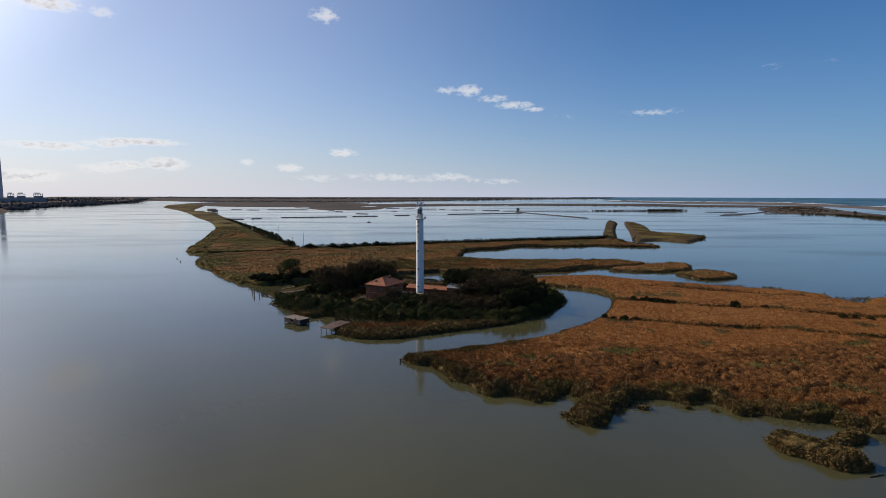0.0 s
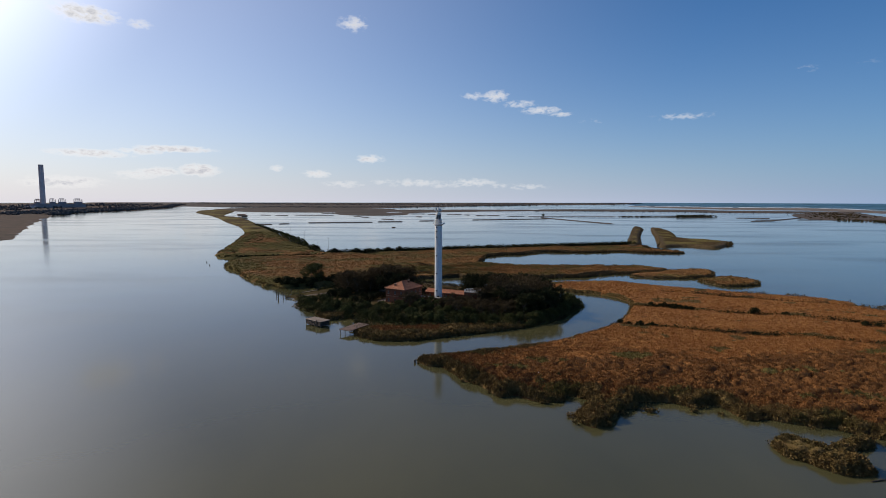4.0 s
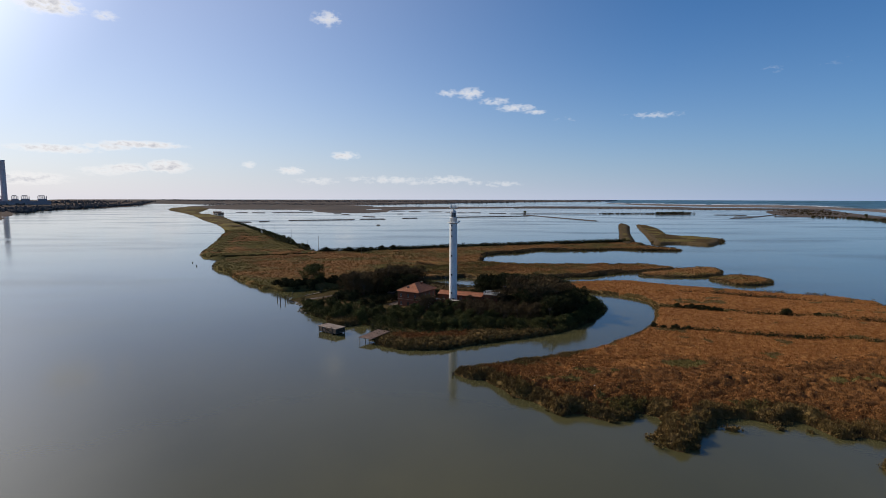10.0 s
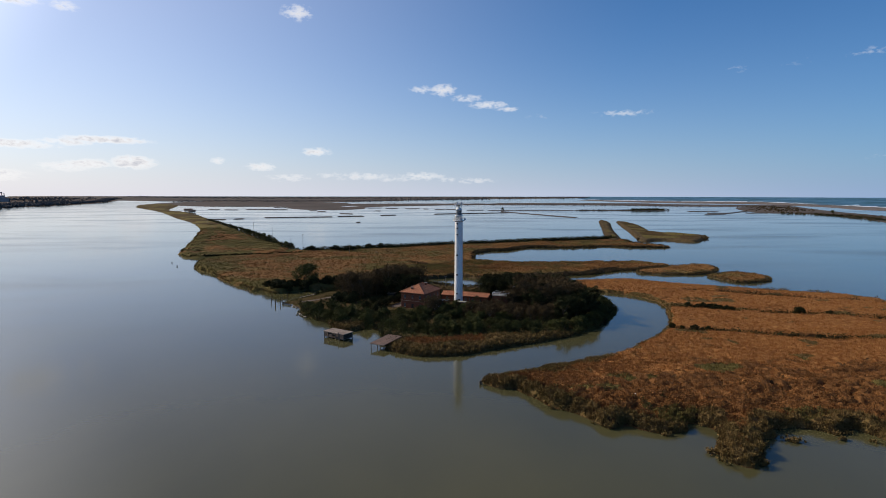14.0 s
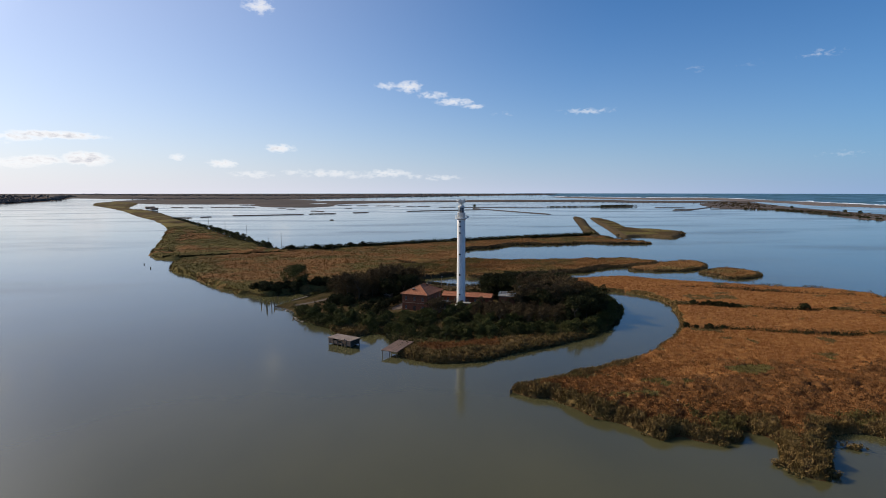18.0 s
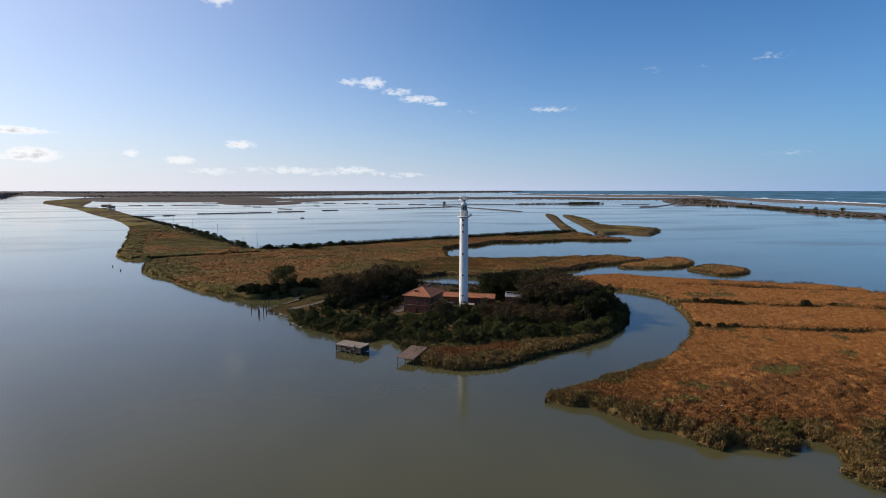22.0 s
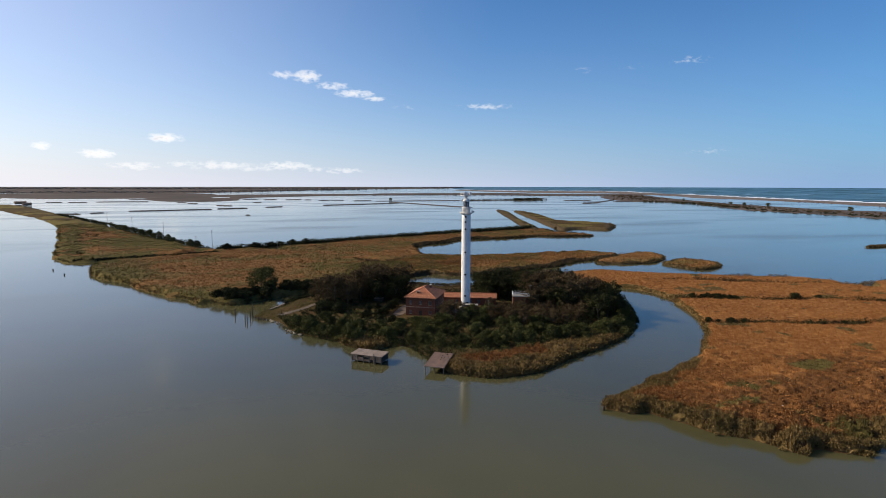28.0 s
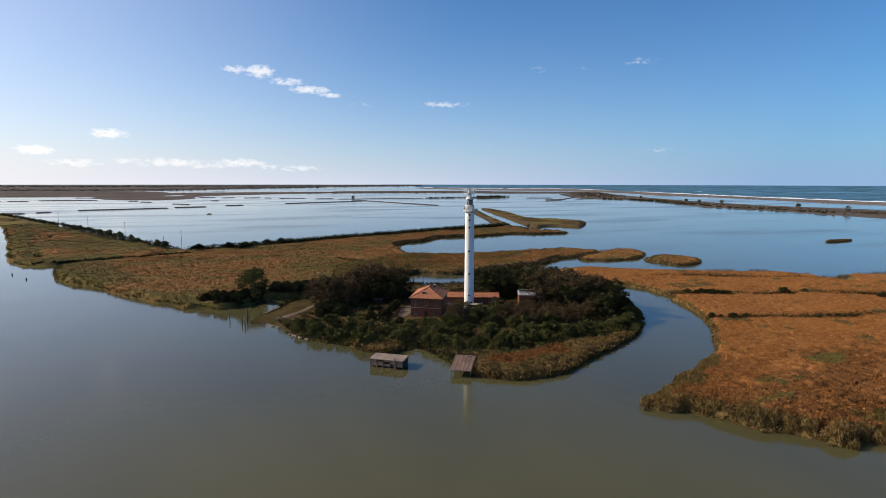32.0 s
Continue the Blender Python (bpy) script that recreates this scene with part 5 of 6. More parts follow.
hedge([(-216, 482), (-236, 530), (-247, 580), (-264, 635), (-290, 720), (-332, 825)], 0.9, 2.0, 2.6, 91, "dark scrub patches along the peninsula's river shore", LEAF_BROWN, 0.6, 0.42)
hedge([(-232, 560), (-258, 650), (-298, 765)], 0.8, 5.0, 2.6, 92, "dark scrub patches on the peninsula", LEAF_DARK, 0.6, 0.5)
hedge([(12, 332), (31, 336), (52, 342), (79, 350), (100, 365), (121, 369), (146, 384)], 0.7, 0.9, 2.4, 93, "dark reed scrub along the back channel", LEAF_BROWN, 0.4, 0.25)


def far_trees(points, gap, spread, height, seed, label):
    """Woodland far off: overlapping rounded crowns."""
    rng = np.random.default_rng(seed)
    verts, faces = [], []
    for x, y in line_places(points, gap, spread, seed):
        h, w = height * rng.uniform(0.45, 1.1), height * rng.uniform(0.35, 0.65)
        z0, n, first = float(far_rise(x, y)), 7, len(verts)
        for zf, rf in ((0, 0.7), (0.45, 1.0), (0.8, 0.7)):
            for i in range(n):
                a = 6.283 * i / n + rng.random() * 0.5
                r = w * rf * rng.uniform(0.7, 1.2)
                verts.append((x + r * math.cos(a), y + r * math.sin(a), z0 + h * zf * rng.uniform(0.85, 1.1)))
        verts.append((x, y, z0 + h))
        for k in (0, n):
            for i in range(n):
                j = (i + 1) % n
                faces += [[first + k + i, first + k + j, first + k + n + j], [first + k + i, first + k + n + j, first + k + n + i]]
        for i in range(n):
            faces.append([first + 2 * n + i, first + 2 * n + (i + 1) % n, first + 3 * n])
    return tagged(raw("woodland", verts, faces, HAZED_GROWTH), label, "trees", kind="stuff")


far_trees([(-1330, 1660), (-1440, 1800), (-1540, 2100), (-1600, 2420), (-1780, 3040), (-2050, 3700)], 4, 14, 12, 60, "dark line of trees on the far river bank")
far_trees([(-1500, 1700), (-1700, 2100), (-1800, 2500), (-2000, 3100)], 3, 60, 11, 61, "dark woodland behind the far river bank")
far_trees([(-2600, 1700), (-2300, 2300), (-2500, 3000), (-2200, 3600)], 3, 130, 12, 62, "dark woodland around the power station")
far_trees([(-2200, 4100), (-1500, 4050), (-900, 4150), (-200, 4250), (600, 4330), (1250, 4330)], 4, 70, 9, 63, "dark tree line along the horizon")
far_trees([(-1500, 3350), (-924, 3420), (-503, 3480), (-104, 3800), (500, 4080)], 3, 60, 7, 68, "dark woods and farms on the mainland shore")
far_trees([(-900, 2900), (-500, 2700), (-100, 2600), (150, 2640), (330, 2700)], 5, 90, 3.5, 64, "low scrub on the far marsh")
far_trees([(306, 2560), (594, 2540), (926, 2450), (1058, 2300), (1333, 2260), (1560, 2320)], 4, 30, 4.5, 69, "low dark scrub on the far marsh strip")
hedge([(985, 1430), (1020, 1290), (945, 1100), (880, 930), (880, 840), (870, 722), (860, 640), (850, 500)], 1.2, 22, 4.2, 65, "dark scrub on the barrier island", LEAF_BROWN, 0.9, 0.25)
hedge([(930, 1440), (985, 1330), (960, 1180), (880, 1010), (825, 900), (825, 720), (800, 640)], 1.4, 6, 4.6, 94, "dark scrub along the lagoon side of the barrier island", LEAF_DARK, 0.8, 0.45)
hedge([(640, 1655), (700, 1675), (755, 1692)], 0.8, 9, 8, 66, "dark tree clump on a lagoon bar", LEAF_DARK, 1.2)
hedge([(470, 1672), (560, 1670), (640, 1668)], 1.5, 4, 4, 96, "dark scrub on a lagoon bar", LEAF_DARK, 0.9, 0.2)
hedge([(1020, 1500), (1100, 1600), (1250, 1900), (1450, 2200)], 2.5, 45, 6, 67, "brown scrub on the barrier island", LEAF_BROWN, 1.3, 0.3)
far_trees([(1240, 700), (1330, 960), (1400, 1200), (1480, 1450), (1560, 1750), (1720, 2200)], 6, 22, 2.4, 80, "low dune scrub on the beach bar")
for n, (x, y) in enumerate(((872, 665), (975, 1010), (968, 1069), (1000, 1142), (1090, 1411), (940, 800), (236, 1682))):
    plant("green" if n else "brown", x, y, 0.8, (1.5 if n == 0 else 0.9), "barrier island trees", "lone tree on the low barrier island")


# ---- lighthouse ----
def lighthouse():
    base = thing("lighthouse", -11.4, 257.2, 0.9, label="tall white cylindrical lighthouse with portholes and a gallery", category="lighthouse")
    base.scale = (1.07, 1.07, 1.028)
    part("plinth", lathe([(2.4, -1.0), (2.4, 0.5), (2.25, 0.6), (1.95, 0.62)]), CONCRETE, base, "grey concrete plinth")
    part("shaft", lathe([(1.82, 0.6), (1.76, 2.0), (1.70, 12), (1.66, 24), (1.62, 34.6), (1.62, 36.7)], 40), WHITE, base)
    part("cornice", lathe([(1.62, 36.3), (1.75, 36.55), (2.40, 36.85), (2.46, 36.9), (2.46, 37.05), (2.2, 37.08)], 40), WHITE, base)
    bm = bmesh.new()
    for k in range(20):
        a = 2 * math.pi * k / 20
        rod(bm, (2.36 * math.cos(a), 2.36 * math.sin(a), 37.05), (2.36 * math.cos(a), 2.36 * math.sin(a), 38.15), 0.03, sides=5)
    part("gallery_post", bm, WHITE_METAL, base)
    for z in (37.6, 38.15):
        bm = bmesh.new()
        for k in range(20):
            a, b = 2 * math.pi * k / 20, 2 * math.pi * (k + 1) / 20
            rod(bm, (2.36 * math.cos(a), 2.36 * math.sin(a), z), (2.36 * math.cos(b), 2.36 * math.sin(b), z), 0.03, sides=5)
        part("gallery_rail", bm, WHITE_METAL, base)
    part("watch_room", lathe([(1.5, 37.05), (1.5, 38.9), (1.68, 39.05), (1.68, 39.25), (1.2, 39.3)], 32), WHITE, base)
    part("lantern_glass", lathe([(1.1, 39.3), (1.1, 41.3)], 16), LANTERN, base, "dark lantern glazing")
    bm = bmesh.new()
    for k in range(8):
        a = 2 * math.pi * k / 8
        rod(bm, (1.13 * math.cos(a), 1.13 * math.sin(a), 39.3), (1.13 * math.cos(a), 1.13 * math.sin(a), 41.4), 0.05, sides=5)
    part("glazing_bar", bm, WHITE_METAL, base)
    part("cupola", lathe([(1.35, 41.3), (1.35, 41.62), (1.15, 41.9), (0.8, 42.35), (0.35, 42.6), (0.3, 43.1)], 24), WHITE_METAL, base, "white metal cupola")
    # a mast platform stands over the cupola
    for k in range(4):
        a = math.pi / 4 + math.pi / 2 * k
        part("strut", rod(bmesh.new(), (1.25 * math.cos(a), 1.25 * math.sin(a), 41.4), (1.4 * math.cos(a), 1.4 * math.sin(a), 43.6), 0.07, sides=6), WHITE_METAL, base)
    part("platform", soft_box(-1.7, -1.7, 43.5, 1.7, 1.7, 43.72), WHITE_METAL, base, "white square antenna platform")
    for sx, sy in ((-1, -1), (1, -1), (1, 1), (-1, 1)):
        part("rail_post", rod(bmesh.new(), (1.62 * sx, 1.62 * sy, 43.6), (1.62 * sx, 1.62 * sy, 44.9), 0.05, sides=6), WHITE_METAL, base)
    for z in (44.3, 44.9):
        for x0, y0, x1, y1 in ((-1.62, -1.62, 1.62, -1.62), (1.62, -1.62, 1.62, 1.62), (1.62, 1.62, -1.62, 1.62), (-1.62, 1.62, -1.62, -1.62)):
            part("platform_rail", rod(bmesh.new(), (x0, y0, z), (x1, y1, z), 0.05, sides=6), WHITE_METAL, base)
    part("mast", rod(bmesh.new(), (0.3, 0.2, 43.6), (0.3, 0.2, 45.9), 0.06, sides=6), STEEL, base)
    part("aerial", soft_box(-1.1, -1.75, 43.75, -0.5, -1.5, 44.9, 0.04), WHITE_METAL, base, "white panel aerial on the platform")
    part("aerial", soft_box(0.6, -1.75, 43.75, 1.2, -1.5, 44.8, 0.04), WHITE_METAL, base, "white panel aerial on the platform")
    part("drum", lathe([(0.55, 43.7), (0.6, 43.9), (0.6, 44.4), (0.4, 44.55)], 14), WHITE_METAL, base)
    part("dish", lathe([(0.1, 42.9), (0.75, 43.0), (0.8, 43.25), (0.3, 43.45)], 16), WHITE_METAL, base)
    part("lamp_box", soft_box(2.1, -0.8, 37.1, 2.9, -0.1, 37.8), WHITE_METAL, base, "white lamp housing on the gallery")
    # portholes face the river
    for bearing, heights in ((245 - 2, (5.1, 13.4, 22.0, 30.9, 33.6, 35.6)), (155, (9.0, 26.0, 34.4))):
        for z in heights:
            a = radians(bearing)
            r = 1.745 - 0.13 * z / 35
            p = Vector((math.cos(a), math.sin(a), 0))
            port = part("porthole", rod(bmesh.new(), p * (r - 0.25) + Vector((0, 0, z)), p * (r + 0.02) + Vector((0, 0, z)), 0.36, sides=14), DARK, base, "dark round porthole")
            ring = bmesh.new()
            for k in range(14):
                q, w = 2 * math.pi * k / 14, 2 * math.pi * (k + 1) / 14
                side = Vector((-p.y, p.x, 0))
                at = lambda t: p * (r + 0.01) + Vector((0, 0, z)) + side * 0.42 * math.cos(t) + Vector((0, 0, 0.42 * math.sin(t)))
                rod(ring, at(q), at(w), 0.05, sides=5)
            part("rim", ring, WHITE_METAL, port)
    part("door", soft_box(-0.5, -1.86, 0.6, 0.5, -1.6, 2.7), DARK_WOOD, base)
    return base


LANTERN = material("lantern_glass", [(0.05, 0.06, 0.07), (0.09, 0.10, 0.11)], (1, 4), 0.15, 0, 4, spec=0.6)
lighthouse()


# ---- buildings ----
def wall_with_openings(length, height, thick, openings):
    """A wall along x from 0, its outer face at y = 0, cut by openings (x0, z0, x1, z1)."""
    bm = bmesh.new()
    xs = sorted({0, length, *(v for o in openings for v in (o[0], o[2]))})
    zs = sorted({0, height, *(v for o in openings for v in (o[1], o[3]))})
    for x0, x1 in zip(xs, xs[1:]):
        for z0, z1 in zip(zs, zs[1:]):
            cx, cz = (x0 + x1) / 2, (z0 + z1) / 2
            if not any(o[0] < cx < o[2] and o[1] < cz < o[3] for o in openings):
                box(bm, x0, 0, z0, x1, thick, z1)
    bmesh.ops.remove_doubles(bm, verts=bm.verts[:], dist=0.001)
    return bm


def window(parent, m, w, h, name="window", shutter=None):
    """A window in an opening: frame, panes and a sill; m puts its lower left corner on the wall's face."""
    bm = bmesh.new()
    for a in ((0, 0, 0.07, h), (w - 0.07, 0, w, h), (0, 0, w, 0.07), (0, h - 0.07, w, h), (w / 2 - 0.03, 0, w / 2 + 0.03, h)):
        box(bm, a[0], 0.12, a[1], a[2], 0.18, a[3])
    frame_ob = part(name, bm, PLASTER, parent)
    frame_ob.matrix_local = m
    pane = bmesh.new()
    box(pane, 0.05, 0.15, 0.05, w - 0.05, 0.165, h - 0.05)
    part("pane", pane, LANTERN, frame_ob, "dark window pane")
    part("sill", soft_box(-0.08, -0.06, -0.1, w + 0.08, 0.2, -0.01, 0.01), CONCRETE, frame_ob)
    return frame_ob


def slab_between(corners, thick):
    """A roof slope: a plate through the corners, given in order, with its thickness downwards."""
    bm = bmesh.new()
    top = [bm.verts.new(c) for c in corners]
    low = [bm.verts.new((c[0], c[1], c[2] - thick)) for c in corners]
    bm.faces.new(top)
    bm.faces.new(low[::-1])
    for i in range(len(corners)):
        j = (i + 1) % len(corners)
        bm.faces.new((top[i], low[i], low[j], top[j]))
    bmesh.ops.recalc_face_normals(bm, faces=bm.faces[:])
    return bm


def roof_slope(parent, corners):
    """One slope laid with rows of tiles: a plate with raised courses on it."""
    slope = part("roof_slope", slab_between(corners, 0.18), TILE, parent)
    a, b = Vector(corners[0]), Vector(corners[1])
    c, d = Vector(corners[2]), Vector(corners[-1])
    n = (b - a).cross(d - a).normalized() * 0.05
    n = n if n.z > 0 else -n
    rows = max(3, int((d - a).length / 0.55))
    for k in range(rows):
        t0, t1 = k / rows, (k + 0.8) / rows
        p, q, r, s = a.lerp(d, t0), b.lerp(c, t0), b.lerp(c, t1), a.lerp(d, t1)
        part("tile_row", slab_between([p + n, q + n, r + n * 0.4, s + n * 0.4], 0.08), TILE, slope)
    return slope


def side(parent, m, name, length, height, openings, mat, glazed=True):
    wall = part(name, wall_with_openings(length, height, 0.35, openings), mat, parent)
    wall.matrix_local = m
    for x0, z0, x1, z1 in openings:
        if z0 > 0.3:
            window(wall, pose(x0, 0, z0), x1 - x0, z1 - z0)
        else:
            door = part("door", soft_box(x0 + 0.02, 0.1, 0.02, x1 - 0.02, 0.18, z1 - 0.02, 0.01), DARK_WOOD, wall)
    return wall


def keepers_house():
    L, W, H = 11.4, 14.6, 7.2
    base = thing("keepers_house", -37.0, 252.2, 0.55, -30.0, label="two-storey red brick keeper's house with a terracotta hip roof", category="house")
    part("foundation", soft_box(-0.15, -0.15, -0.6, L + 0.15, W + 0.15, 0.15), CONCRETE, base)
    front = [(x, z, x + 1.0, z + 1.5) for x in (1.3, 5.2, 8.9) for z in (1.0, 4.7)]
    front = [o if o[:2] != (5.2, 1.0) else (5.1, 0.16, 6.3, 2.4) for o in front]
    other = [(x, z, x + 1.0, z + 1.5) for x in (1.4, 5.0, 8.6, 12.0) for z in (1.0, 4.7)]
    side(base, pose(0, 0, 0), "wall", L, H, front, BRICK)
    side(base, pose(L, 0.35, 0, 0, 0, 90), "wall", W - 0.7, H, [o for o in other if o[2] < W - 1], BRICK)
    side(base, pose(L, W, 0, 0, 0, 180), "wall", L, H, [o for o in other if o[2] < L - 0.5], BRICK)
    side(base, pose(0, W - 0.35, 0, 0, 0, 270), "wall", W - 0.7, H, [o for o in other if o[2] < W - 1], BRICK)
    part("string_course", soft_box(-0.06, -0.06, 3.6, L + 0.06, W + 0.06, 3.78, 0.02), PLASTER, base, "pale string course")
    part("cornice", soft_box(-0.3, -0.3, H - 0.05, L + 0.3, W + 0.3, H + 0.15), PLASTER, base, "pale eaves cornice")
    o, z0, z1 = 0.55, H + 0.15, H + 3.2
    r0, r1 = (L / 2, 5.2), (L / 2, W - 5.2)
    roof_slope(base, [(-o, -o, z0), (L + o, -o, z0), (*r0, z1), (*r0, z1)][:3])
    roof_slope(base, [(L + o, -o, z0), (L + o, W + o, z0), (*r1, z1), (*r0, z1)])
    roof_slope(base, [(L + o, W + o, z0), (-o, W + o, z0), (*r1, z1)])
    roof_slope(base, [(-o, W + o, z0), (-o, -o, z0), (*r0, z1), (*r1, z1)])
    for a, b in (((-o, -o, z0), (*r0, z1)), ((L + o, -o, z0), (*r0, z1)), ((L + o, W + o, z0), (*r1, z1)), ((-o, W + o, z0), (*r1, z1)), ((*r0, z1), (*r1, z1))):
        part("ridge_tile", rod(bmesh.new(), Vector(a) + Vector((0, 0, 0.06)), Vector(b) + Vector((0, 0, 0.06)), 0.16, sides=8), TILE, base)
    for x, y, top in ((3.9, 1.7, H + 2.1), (6.9, 8.6, H + 3.4)):
        chimney = part("chimney", soft_box(x, y, H + 0.3, x + 0.75, y + 0.9, top), BRICK, base)
        part("cap", soft_box(x - 0.12, y - 0.12, top - 0.003, x + 0.87, y + 1.02, top + 0.15), CONCRETE, chimney)
    return base


def low_wing(x, y, turn, length, width, height, rise, label, holes, mat=BRICK):
    """A single-storey wing under a tiled pitched roof."""
    base = thing("outbuilding", x, y, 0.7, turn, label=label, category="building")
    part("foundation", soft_box(-0.1, -0.1, -0.6, length + 0.1, width + 0.1, 0.1), CONCRETE, base)
    side(base, pose(0, 0, 0), "wall", length, height, holes, mat)
    side(base, pose(length, 0.35, 0, 0, 0, 90), "wall", width - 0.7, height, [], mat)
    side(base, pose(length, width, 0, 0, 0, 180), "wall", length, height, [], mat)
    side(base, pose(0, width - 0.35, 0, 0, 0, 270), "wall", width - 0.7, height, [], mat)
    o = 0.4
    roof_slope(base, [(-o, -o, height), (length + o, -o, height), (length + o, width / 2, height + rise), (-o, width / 2, height + rise)])
    roof_slope(base, [(length + o, width + o, height), (-o, width + o, height), (-o, width / 2, height + rise), (length + o, width / 2, height + rise)])
    part("ridge_tile", rod(bmesh.new(), (-o, width / 2, height + rise + 0.05), (length + o, width / 2, height + rise + 0.05), 0.16), TILE, base)
    for e in (0.0, length - 0.3):
        gable = bmesh.new()
        a = [gable.verts.new((e + 0.02, yy, zz)) for yy, zz in ((0.02, height), (width - 0.02, height), (width / 2, height + rise - 0.15))]
        f = gable.faces.new(a)
        up = bmesh.ops.extrude_face_region(gable, geom=[f])
        bmesh.ops.translate(gable, verts=[v for v in up["geom"] if isinstance(v, bmesh.types.BMVert)], vec=(0.26, 0, 0))
        bmesh.ops.recalc_face_normals(gable, faces=gable.faces[:])
        part("gable", gable, mat, base)
    return base


keepers_house()
low_wing(-18.4, 266.6, -23, 22, 6, 3.2, 1.3, "long single-storey brick wing with a terracotta roof", [(x, 0.9, x + 1.1, 2.3) for x in (2, 5.5, 11, 14.5, 18)])
low_wing(16.5, 254.5, -20, 6.5, 4.5, 2.6, 1.0, "small brick outbuilding with a red tiled roof among trees", [(2, 0.12, 3.2, 2.2)])


def roof_terrace():
    """A narrow flat-roofed brick block with a white railing round its roof."""
    base = thing("terrace_block", 1.6, 240.6, 0.7, -22, label="small brick block with a white-railed flat roof among trees", category="building")
    L, W, H = 6.2, 4.4, 7.4
    side(base, pose(0, 0, 0), "wall", L, H, [(2.4, 0.12, 3.6, 2.2), (2.5, 4.2, 3.5, 5.6)], BRICK)
    side(base, pose(L, 0.35, 0, 0, 0, 90), "wall", W - 0.7, H, [], BRICK)
    side(base, pose(L, W, 0, 0, 0, 180), "wall", L, H, [], BRICK)
    side(base, pose(0, W - 0.35, 0, 0, 0, 270), "wall", W - 0.7, H, [], BRICK)
    part("roof_slab", soft_box(-0.15, -0.15, H, L + 0.15, W + 0.15, H + 0.2), CONCRETE, base)
    for x, y in ((0, 0), (L / 2, 0), (L, 0), (L, W), (L / 2, W), (0, W)):
        part("post", rod(bmesh.new(), (x, y, H + 0.2), (x, y, H + 1.25), 0.06, sides=6), WHITE_METAL, base)
    for z in (H + 0.7, H + 1.25):
        for a, b in (((0, 0), (L, 0)), ((L, 0), (L, W)), ((L, W), (0, W)), ((0, W), (0, 0))):
            part("rail", rod(bmesh.new(), (*a, z), (*b, z), 0.07, sides=6), WHITE_METAL, base, "white railing")


roof_terrace()


def flat_shed(x, y, turn, L, W, H, label):
    base = thing("shed", x, y, 0.75, turn, label=label, category="shed")
    part("body", soft_box(0, 0, -0.3, L, W, H), BRICK, base)
    part("roof_slab", soft_box(-0.3, -0.3, H + 0.003, L + 0.3, W + 0.3, H + 0.18), CONCRETE, base, "pale concrete roof slab")
    part("door", soft_box(L * 0.4, -0.05, 0, L * 0.4 + 0.9, 0.05, 2.0, 0.01), DARK_WOOD, base)


flat_shed(-20.8, 256.6, -23, 4.6, 2.8, 2.2, "low plastered shed with a pale flat roof")
flat_shed(-13.4, 253.0, -23, 5.0, 2.2, 2.3, "low porch block with a pale flat roof by the tower")

# paved yard, path and the worn bank
for name, points, mat, label in (
        ("yard_paving", [(-38.4, 252.4), (-41.5, 254.2), (-34.5, 268), (-31, 266)], PAVING, "pale worn paving beside the keeper's house"),
        ("yard_paving", [(-26, 246), (-20, 244), (-8, 248), (-6, 254), (-18, 256), (-24, 252)], PAVING, "pale worn paving below the lighthouse"),
        ("track", [(-66.5, 474), (-63, 470), (-62, 455), (-60, 440), (-62, 438), (-65, 452), (-66, 466)], PAVING, "pale trodden track through the marsh"),
        ("footpath", [(-84, 266), (-76, 273), (-68, 283), (-66, 283), (-73, 273), (-82, 264)], PAVING, "pale trodden path along the grassy bank")):
    outline = smooth_outline(points, 1.5, 0.4, len(label))
    bm = bmesh.new()
    f = bm.faces.new([bm.verts.new((x, y, 0.96 + 0.02 * (name == "footpath") + 0.9 * (name == "track"))) for x, y in outline])
    up = bmesh.ops.extrude_face_region(bm, geom=[f])
    bmesh.ops.translate(bm, verts=[v for v in up["geom"] if isinstance(v, bmesh.types.BMVert)], vec=(0, 0, 0.09))
    bmesh.ops.recalc_face_normals(bm, faces=bm.faces[:])
    tagged(part(name, bm, mat), label, "paving", kind="structure")
xy, d = scatter(LIGHTHOUSE_ISLAND, 60000, 66, 0.3, lambda p, d: (p[:, 0] < -60) & (p[:, 1] > 255) & open_ground(p[:, 0], p[:, 1]))
tufts("bank_grass", xy, reed_ground(d, 0.9, 6), 0.45, 0.6, 5, BANK_GRASS, "rough yellow-green grass on the bank", 67, 0.7, "grass", 0.10)


